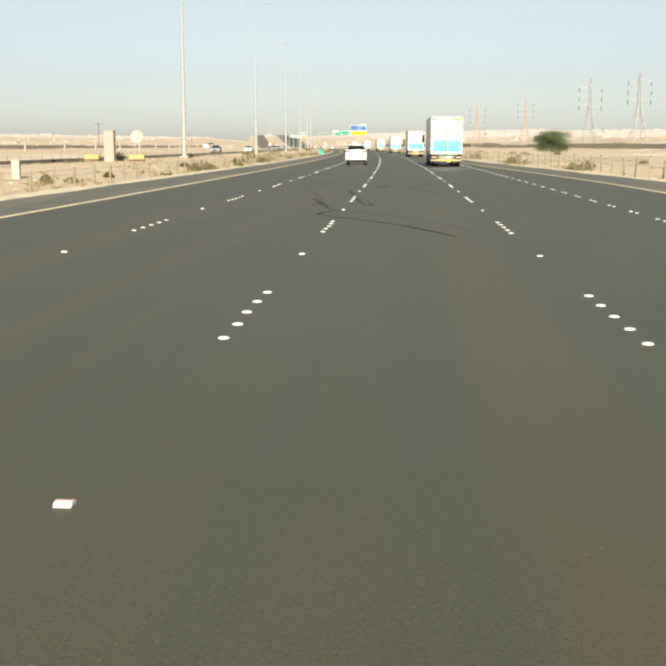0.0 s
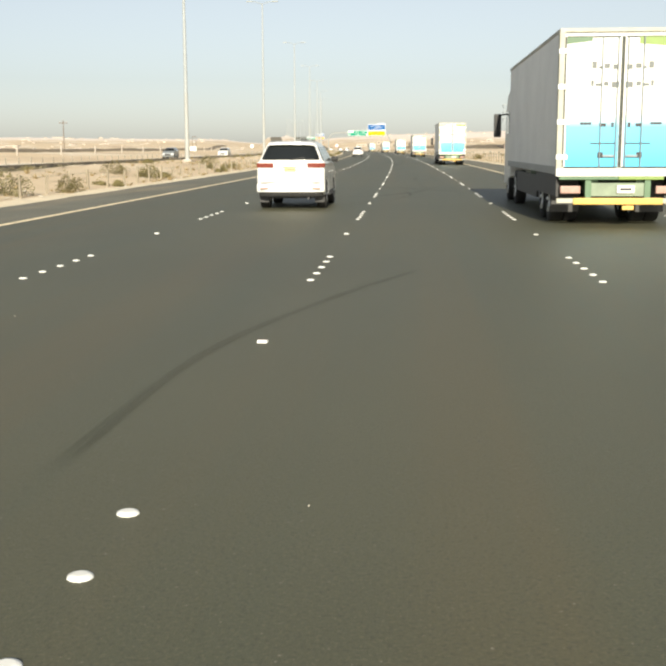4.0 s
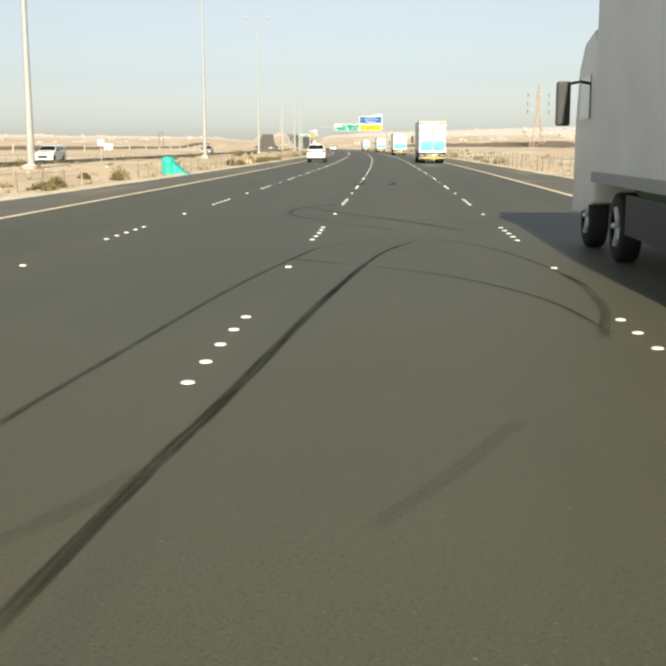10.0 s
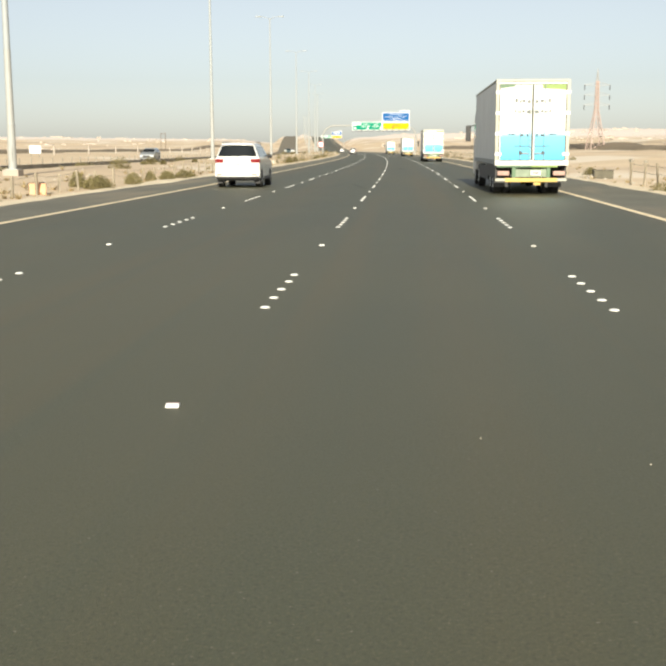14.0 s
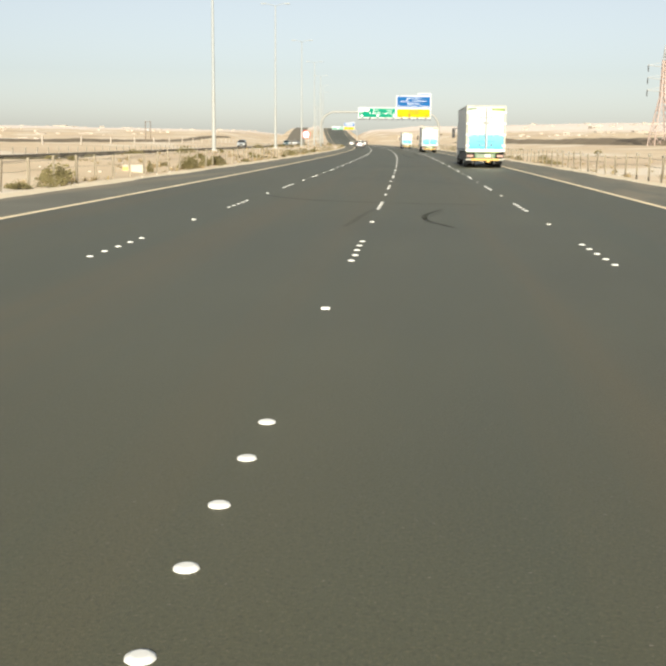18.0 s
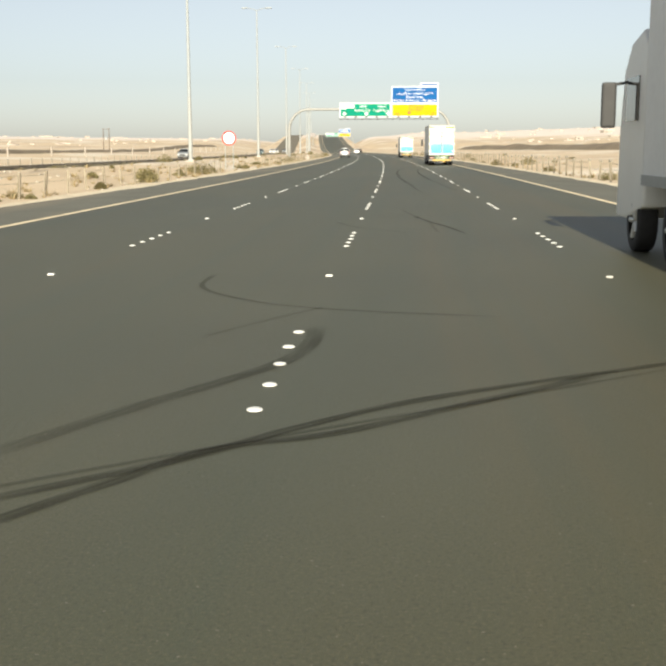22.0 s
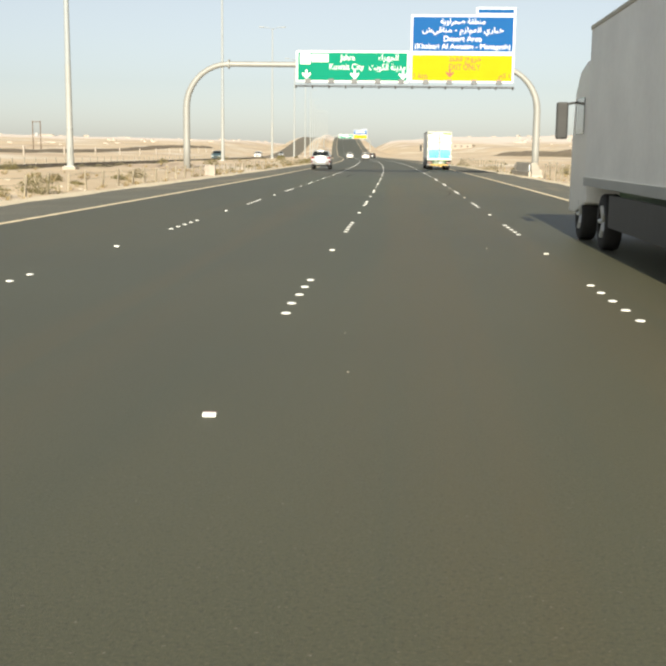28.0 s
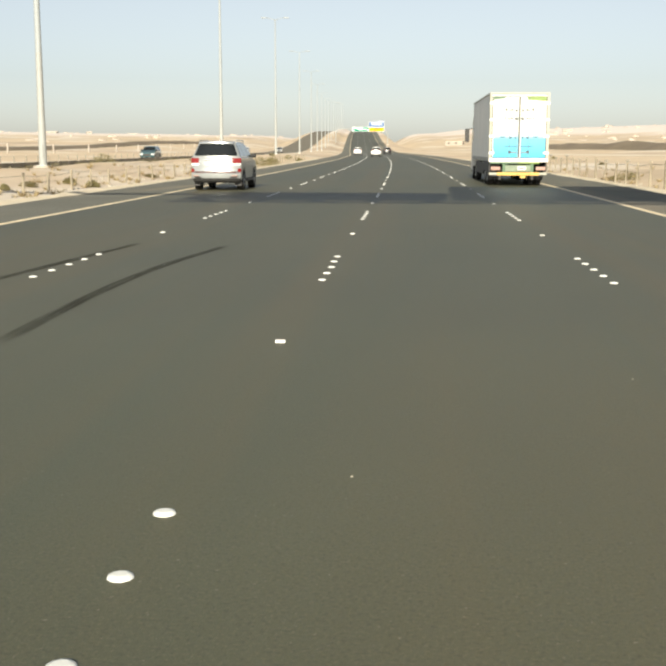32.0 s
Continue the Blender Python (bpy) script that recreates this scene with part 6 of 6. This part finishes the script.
# ---- earth banks and the far side of the oncoming road ----
def bank(name, n0, s0, s1, wide, tall, side, seed, label):
    bm = bmesh.new()
    old = None
    k = int((s1 - s0) / 5)
    for i in range(k + 1):
        s = s0 + (s1 - s0) * i / k
        n = n0 + 2.0 * noise.noise((s * 0.01, seed, 0))
        t = tall * (0.9 + 0.35 * noise.noise((s * 0.03, seed, 3))) * ease(s0, s0 + 25, s) * ease(s1, s1 - 25, s)
        if side < 0:
            t += 0.5 * ease(820, 1020, s) * ease(s1, s1 - 60, s)
        ring = []
        for u, v in ((0, -0.4), (0.12, 0.3), (0.35, 0.85), (0.55, 1.0), (0.8, 0.75), (1.0, -0.4)):
            q = n + side * wide * (u + 0.04 * noise.noise((s * 0.2, u * 4, seed)))
            ring.append(bm.verts.new(at(s, q, height(s, q) + t * v if v > 0 else height(s, q) - 0.4)))
        if old:
            for a in range(5):
                bm.faces.new((old[a], old[a + 1], ring[a + 1], ring[a])).smooth = True
        old = ring
    bmesh.ops.recalc_face_normals(bm, faces=bm.faces[:])
    return tagged(link(name, bm, DARK_BERM), label, "earth bank", kind="structure")


bank("earth_bank_east", 68, 60, 575, 9, 1.6, 1, 1.3, "long dark gravel bank across the sand")
bank("earth_bank_east_2", 72, 560, 1050, 12, 2.2, 1, 4.3, "long dark gravel bank across the sand")
bank("earth_bank_west", -84, 60, 1180, 7, 1.0, -1, 2.3, "long low dark bank beyond the oncoming road")


def rail_fence(n0, s0, s1, gap, tall, label, paint, name, thick=0.06):
    f = empty(name, Matrix(), label, "fence")
    me = mesh_of("post", boxed(-thick, thick, -thick, thick, -0.3, tall, bevel=0.012), paint)
    s = s0
    while s < s1:
        ob = new("post", me)
        ob.parent = f
        ob.matrix_world = road_pose(s, n0, height(s, n0), random.uniform(-8, 8)) @ pose(0, 0, 0, random.uniform(-3, 3), random.uniform(-3, 3), 0)
        s += gap
    return f


f = rail_fence(OPP_NEAR + 1.1, 20, 780, 2.7, 0.64, "weathered steel guard rail beside the oncoming road", PALE_WALL, "guard_rail_row", 0.06)
for z0, z1, d in ((0.26, 0.38, 0.05), (0.38, 0.46, 0.02), (0.46, 0.58, 0.05)):
    part("guard_rail", slab(bmesh.new(), 20, 780, OPP_NEAR + 1.13, OPP_NEAR + 1.13 + d, z0 + 0.004, z1, 5.4), RAIL_DULL, f, "dull weathered rail beam")
rail_fence(OPP_FAR - 1.2, 20, 780, 4.2, 0.72, "row of short dark delineator posts on the far verge", RAIL_DULL, "delineator_row", 0.05)
rail_fence(-66.0, 60, 1000, 28.0, 1.75, "line of pale concrete marker posts beyond the oncoming road", PALE_WALL, "marker_post_row", 0.15)


# ---- oncoming traffic ----
def oncoming(s, n, label, paint, wide_lights="wide"):
    suv(road_pose(s, n, 0.0, 180), label, paint, wide_lights, False, PLATE, group="oncoming cars")


oncoming(270, -31.0, "white off-road car on the oncoming carriageway", WHITE_PAINT)
oncoming(236, -34.8, "silver off-road car on the oncoming carriageway", SILVER_PAINT)
oncoming(376, -31.0, "silver off-road car on the oncoming carriageway", SILVER_PAINT)
oncoming(566, -34.8, "silver off-road car on the oncoming carriageway", SILVER_PAINT)
oncoming(684, -31.0, "dark teal off-road car on the oncoming carriageway", TEAL_PAINT, "tall")
oncoming(772, -31.0, "white off-road car on the oncoming carriageway", WHITE_PAINT)
oncoming(826, -34.8, "white off-road car on the oncoming carriageway", WHITE_PAINT, "slim")
oncoming(905, -31.0, "silver off-road car on the oncoming carriageway", SILVER_PAINT)


# ---- plants ----
def shrub(seed, r, tall, leaves=700):
    """A rounded clump of twigs and small leaves."""
    rnd = random.Random(seed)
    bm = bmesh.new()
    for i in range(74):
        a, q = rnd.uniform(0, 2 * math.pi), r * math.sqrt(rnd.random())
        base = Vector((q * 0.4 * math.cos(a), q * 0.4 * math.sin(a), -0.05))
        tip = Vector((q * 1.1 * math.cos(a), q * 1.1 * math.sin(a), tall * (1 - 0.7 * (q / r) ** 2) * rnd.uniform(0.7, 1.15)))
        side = Vector((rnd.uniform(-1, 1), rnd.uniform(-1, 1), 0)).normalized() * 0.012
        bm.faces.new([bm.verts.new(p) for p in (base - side, base + side, tip)])
    lumps = [(rnd.uniform(0, 2 * math.pi), r * math.sqrt(rnd.uniform(0.05, 0.7)), rnd.uniform(0.6, 1.0)) for i in range(7)]
    for i in range(leaves):
        if i % 2:
            d = Vector((rnd.gauss(0, 1), rnd.gauss(0, 1), abs(rnd.gauss(0, 1)))).normalized() * rnd.uniform(0.72, 1.02)
            a = math.atan2(d.y, d.x)
            bump = 1 + 0.18 * math.sin(3 * a + seed) + 0.1 * math.sin(7 * a)
            c = Vector((d.x * r * bump, d.y * r * bump, 0.02 + d.z * tall * (0.9 + 0.12 * bump)))
            u = Vector((rnd.uniform(-1, 1), rnd.uniform(-1, 1), rnd.uniform(-0.4, 1))).normalized() * rnd.uniform(0.04, 0.085)
            w = u.orthogonal().normalized() * rnd.uniform(0.02, 0.04)
            bm.faces.new([bm.verts.new(c + x) for x in (-u, w, u, -w)])
            continue
        a, q, k = lumps[rnd.randrange(7)]
        d = Vector((rnd.gauss(0, 1), rnd.gauss(0, 1), rnd.gauss(0, 1))).normalized() * r * 0.42 * rnd.uniform(0.6, 1.05)
        z = tall * k * (1 - 0.55 * (q / r) ** 2) * 0.62 + d.z * tall / r * 0.75
        c = Vector((q * math.cos(a) + d.x, q * math.sin(a) + d.y, max(0.02, z)))
        u = Vector((rnd.uniform(-1, 1), rnd.uniform(-1, 1), rnd.uniform(-0.4, 1))).normalized() * rnd.uniform(0.03, 0.075)
        w = u.orthogonal().normalized() * rnd.uniform(0.012, 0.03)
        bm.faces.new([bm.verts.new(c + x) for x in (-u, w, u, -w)])
    return mesh_of("shrub", bm, SCRUB)


SHRUBS = [shrub(k, r, t) for k, (r, t) in enumerate(((0.45, 0.5), (0.7, 0.75), (0.95, 0.85), (0.6, 0.4), (0.3, 0.35)))]
rnd = random.Random(11)
spots = []
for i in range(290):
    s = rnd.uniform(15, 700)
    near_fence = rnd.random() < 0.6
    if rnd.random() < 0.74:
        n = rnd.uniform(-13.6, -11.6) if near_fence else rnd.uniform(-27.5, -13.5)
    else:
        n = edge_r(s) + (rnd.uniform(0.4, 2.2) if near_fence else rnd.uniform(2.2, 16))
    spots.append((s, n))
for s, n in spots:
    if (-14.2 < n < -11 and (270 < s < 301 or 353 < s < 379 or 541 < s < 567)) or (abs(s - 461) < 3 and n < 0) or (abs(s - 560) < 5) or (abs(s - 231) < 3 and n < 0):
        continue
    ob = new("desert_shrub", SHRUBS[rnd.randrange(5)])
    k = rnd.uniform(0.45, 1.0)
    ob.matrix_world = road_pose(s, n, height(s, n) - 0.03, rnd.uniform(0, 360)) @ Matrix.Diagonal((k, k, k * rnd.uniform(0.8, 1.2), 1))
    tagged(ob, "dry olive desert shrub on sand", "shrub", "roadside shrubs")
THICK = [shrub(21, 0.95, 0.85, 2200), shrub(26, 0.95, 0.85, 1900)]
# the larger ones at the foot of the median fence: station, offset, width, height
for s, n, w, h in ((279.3, -12.6, 0.72, 0.72), (278.6, -11.5, 1.2, 0.62), (285.4, -11.7, 0.85, 0.6), (289.9, -11.9, 0.6, 0.6), (294.0, -11.9, 0.9, 0.5), (297.6, -11.6, 1.3, 0.5),
                   (363.8, -11.8, 1.25, 0.78), (370.9, -12.2, 0.65, 0.7), (374.3, -11.9, 1.15, 0.65), (365.6, -13.6, 0.6, 0.28), (376.6, -12.6, 0.7, 0.6), (356.6, -12.4, 0.34, 0.55),
                   (554.5, -12.5, 0.8, 0.48), (564.4, -12.6, 0.6, 0.36)):
    ob = new("desert_shrub", THICK[int(s) % 2] if s < 500 else SHRUBS[2])
    ob.matrix_world = road_pose(s, n, height(s, n) - 0.03, rnd.uniform(0, 360)) @ Matrix.Diagonal((w / 1.9, w / 1.9, h / 0.85, 1))
    tagged(ob, "rounded dry brown-olive desert shrub by the fence", "shrub", "roadside shrubs")


def tree(s, n):
    e = empty("desert_tree", road_pose(s, n, height(s, n)), "broad dusty green desert tree with a crown down to the sand", "tree")
    rnd = random.Random(5)
    bm = bmesh.new()
    tube(bm, (0, 0, -0.4), (0.1, 0, 1.2), 0.28, 0.2, n=9)
    tips = []
    for i in range(9):
        a = 2 * math.pi * i / 9 + rnd.uniform(-0.3, 0.3)
        p = Vector((1.6 * math.cos(a), 1.6 * math.sin(a), rnd.uniform(1.8, 2.8)))
        tube(bm, (0.1, 0, 1.0), p, 0.13, 0.07, n=6)
        q = p + Vector((1.5 * math.cos(a), 1.5 * math.sin(a), rnd.uniform(0.2, 1.3)))
        tube(bm, p, q, 0.07, 0.03, n=5)
        tips += [p, q]
    part("trunk", bm, BARK, e)
    bm = bmesh.new()
    for t in tips + [Vector((0, 0, 3.9)), Vector((0.9, 0.3, 3.7)), Vector((-1.0, 0.2, 3.4))] + [Vector((2.6 * math.cos(k), 2.2 * math.sin(k), 0.9)) for k in range(7)] + [Vector((1.3 * math.cos(k), 1.3 * math.sin(k), 1.5)) for k in range(5)]:
        for i in range(420):
            d = Vector((rnd.gauss(0, 0.66), rnd.gauss(0, 0.62), rnd.gauss(0.1, 0.40)))
            c = t + d
            u = Vector((rnd.uniform(-1, 1), rnd.uniform(-1, 1), rnd.uniform(-1, 1))).normalized() * 0.11
            w = u.orthogonal().normalized() * 0.06
            bm.faces.new([bm.verts.new(c + x) for x in (-u, w, u, -w)])
    part("crown", bm, LEAF, e, "crown of small dusty leaves")


tree(231.0, 37.4)


# ---- far desert: pale buildings ----
rnd = random.Random(21)


def building(s, n, w, d, h):
    e = empty("low_building", road_pose(s, n, height(s, n) - 0.6, rnd.uniform(-25, 25)), "pale flat-roofed desert building far off", "building", "far buildings")
    part("wall", boxed(-w / 2, w / 2, -d / 2, d / 2, -2.0, h), PALE_WALL, e)
    part("roof", boxed(-w / 2 - 0.2, w / 2 + 0.2, -d / 2 - 0.2, d / 2 + 0.2, h, h + 0.4), CONCRETE, e)
    for i in range(max(1, int(w / 5))):
        x = -w / 2 + 2.5 + i * 5
        part("window", boxed(x - 0.6, x + 0.6, -d / 2 - 0.05, -d / 2 + 0.1, 1.4, min(h - 0.4, 2.7)), DARK_GAP, e)


for i in range(56):
    if i < 28:
        building(rnd.uniform(800, 2100), rnd.uniform(-900, -260), rnd.uniform(5, 20), rnd.uniform(5, 10), rnd.uniform(1.2, 3.2))
    else:
        building(rnd.uniform(900, 1900), rnd.uniform(170, 620), rnd.uniform(3, 11), rnd.uniform(4, 8), rnd.uniform(1.0, 2.8))
for s, n, w in ((1320, 64, 12), (1345, 92, 16)):
    building(s, n, w, 9, 3.0)

# loose stones on the asphalt and along its edges
chip = bmesh.new()
bmesh.ops.create_icosphere(chip, subdivisions=1, radius=0.012)
chip_me = mesh_of("stone_chip", chip, CONCRETE)
spots = []
for i in range(300):
    s = rnd.uniform(2, 600)
    spots.append(road_pose(s, rnd.gauss(1.2, 3.2), 0.004, rnd.uniform(0, 360)) @ Matrix.Scale(rnd.uniform(0.2, 0.55), 4))
merged("stone_chips", chip_me, spots, road, "scattered pale stone chips")
chip = bmesh.new()
bmesh.ops.create_icosphere(chip, subdivisions=1, radius=0.09)
rock_me = mesh_of("rock", chip, CONCRETE)
spots = []
for i in range(1400):
    s = rnd.uniform(15, 640)
    n = EDGE_L - rnd.expovariate(0.45) - 0.25 if rnd.random() < 0.6 else edge_r(s) + rnd.expovariate(0.45) + 0.25
    spots.append(road_pose(s, n, height(s, n), rnd.uniform(0, 360)) @ Matrix.Diagonal((rnd.uniform(0.4, 1.5), rnd.uniform(0.4, 1.4), rnd.uniform(0.3, 0.9), 1)))
ob = merged("roadside_rocks", rock_me, spots, None, "scattered small pale rocks beside the road")
tagged(ob, category="rocks")

# dry grass tufts and litter along both verges
bm = bmesh.new()
for i in range(16):
    a = rnd.uniform(0, 2 * math.pi)
    d = Vector((math.cos(a), math.sin(a), 0))
    b0 = d * rnd.uniform(0.0, 0.06)
    sd = Vector((-d.y, d.x, 0)) * 0.014
    bm.faces.new([bm.verts.new(p) for p in (b0 - sd, b0 + sd, b0 + d * rnd.uniform(0.05, 0.2) + Vector((0, 0, rnd.uniform(0.08, 0.26))))])
tuft_me = mesh_of("tuft", bm, STRAW)
spots = []
for i in range(3200):
    s = rnd.uniform(12, 640)
    patch = noise.noise((s * 0.09, 3.0, 1.0)) + rnd.uniform(-0.4, 0.4)
    if patch < -0.1:
        continue
    n = EDGE_L - 0.5 - rnd.expovariate(0.35) if rnd.random() < 0.68 else edge_r(s) + 0.5 + rnd.expovariate(0.3)
    if OPP_FAR < n < OPP_NEAR + 0.5:
        continue
    k = rnd.uniform(0.6, 1.7)
    spots.append(road_pose(s, n, height(s, n) - 0.01, rnd.uniform(0, 360)) @ Matrix.Diagonal((k * 1.3, k * 1.3, k, 1)))
ob = merged("dry_grass", tuft_me, spots, None, "sparse tufts of dry straw grass on the verges")
tagged(ob, category="grass")

# grey-green weeds under the guard rail
WEED = mat("grey_green_weed", (0.17, 0.15, 0.095), 0.9, var=0.35, scale=1.5, fine=12)
bm = bmesh.new()
for i in range(60):
    a = rnd.uniform(0, 2 * math.pi)
    d = Vector((math.cos(a), math.sin(a), 0))
    c = d * rnd.uniform(0.05, 0.34) + Vector((0, 0, rnd.uniform(0.02, 0.34)))
    u = Vector((rnd.uniform(-1, 1), rnd.uniform(-1, 1), rnd.uniform(0, 1.4))).normalized() * rnd.uniform(0.05, 0.1)
    w = u.orthogonal().normalized() * 0.035
    bm.faces.new([bm.verts.new(c + x) for x in (-u, w, u, -w)])
weed_me = mesh_of("weed", bm, WEED)
spots = []
for i in range(900):
    s = rnd.uniform(25, 700)
    if noise.noise((s * 0.05, 9.0, 2.0)) < -0.25:
        continue
    n = OPP_NEAR + 1.35 + rnd.gauss(0, 0.18)
    spots.append(road_pose(s, n, height(s, n) - 0.01, rnd.uniform(0, 360)) @ Matrix.Diagonal((rnd.uniform(0.8, 1.5), rnd.uniform(0.8, 1.5), rnd.uniform(0.6, 1.35), 1)))
ob = merged("roadside_weeds", weed_me, spots, None, "grey-green weeds under the guard rail")
tagged(ob, category="weeds")

# spoil heaps and rubble on the far rises
HEAP = mat("pale_rubble", (0.56, 0.47, 0.385), 0.95, var=0.3, scale=0.12, fine=1.5)
heap = bmesh.new()
bmesh.ops.create_icosphere(heap, subdivisions=2, radius=1.0)
for v in heap.verts:
    v.co *= 1 + 0.35 * noise.noise(v.co * 1.7)
heap_me = mesh_of("heap", heap, HEAP)
spots = []
for i in range(700):
    side = 1 if rnd.random() < 0.5 else -1
    s = rnd.uniform(850, 2300)
    n = side * rnd.uniform(110, 700) if side > 0 else -rnd.uniform(130, 1100)
    r = rnd.uniform(0.8, 3.4)
    spots.append(road_pose(s, n, height(s, n) - 0.2, rnd.uniform(0, 360)) @ Matrix.Diagonal((r * rnd.uniform(1, 2.4), r, rnd.uniform(0.5, 1.9), 1)))
ob = merged("rubble_heaps", heap_me, spots, None, "pale spoil heaps scattered over the far desert")
tagged(ob, category="rubble")

# ---- lane buttons and reflectors, last ----
MESHES = {"lane_button": mesh_of("lane_button", dome(), CERAMIC), "reflector": mesh_of("reflector", stud(), CERAMIC, LENS_RED)}
near = list(marks_on(LINE_L, 0, 596))
for kind, s, n in near:
    ob = new(kind, MESHES[kind])
    ob.parent = road
    ob.matrix_world = road_pose(s, n + random.uniform(-0.012, 0.012), 0.0, random.uniform(-4, 4))
rest = list(marks_on(LINE_L, 600, 1500)) + list(marks_on(LINE_R, -12, 1500)) + list(marks_on(LINE_LL, -12, 1500))
rest += [("lane_button", -9.0 + 3.0 * k + o, 7.48) for k in range(37) for o in (-0.7, 0.02)]
MESHES["worn"] = mesh_of("worn_reflector", stud(), WHITE_LINE, WHITE_LINE)
merged("worn_reflectors", MESHES["worn"], [road_pose(s, n) for k, s, n in rest if k == "reflector" and n == LINE_R], road, "row of dull worn lane reflectors")
rest = [r for r in rest if not (r[0] == "reflector" and r[2] == LINE_R)]
for kind, label in (("lane_button", "rows of white ceramic lane buttons"), ("reflector", "rows of lane reflectors")):
    merged(kind + "s", MESHES[kind], [road_pose(s, n) for k, s, n in rest if k == kind], road, label)
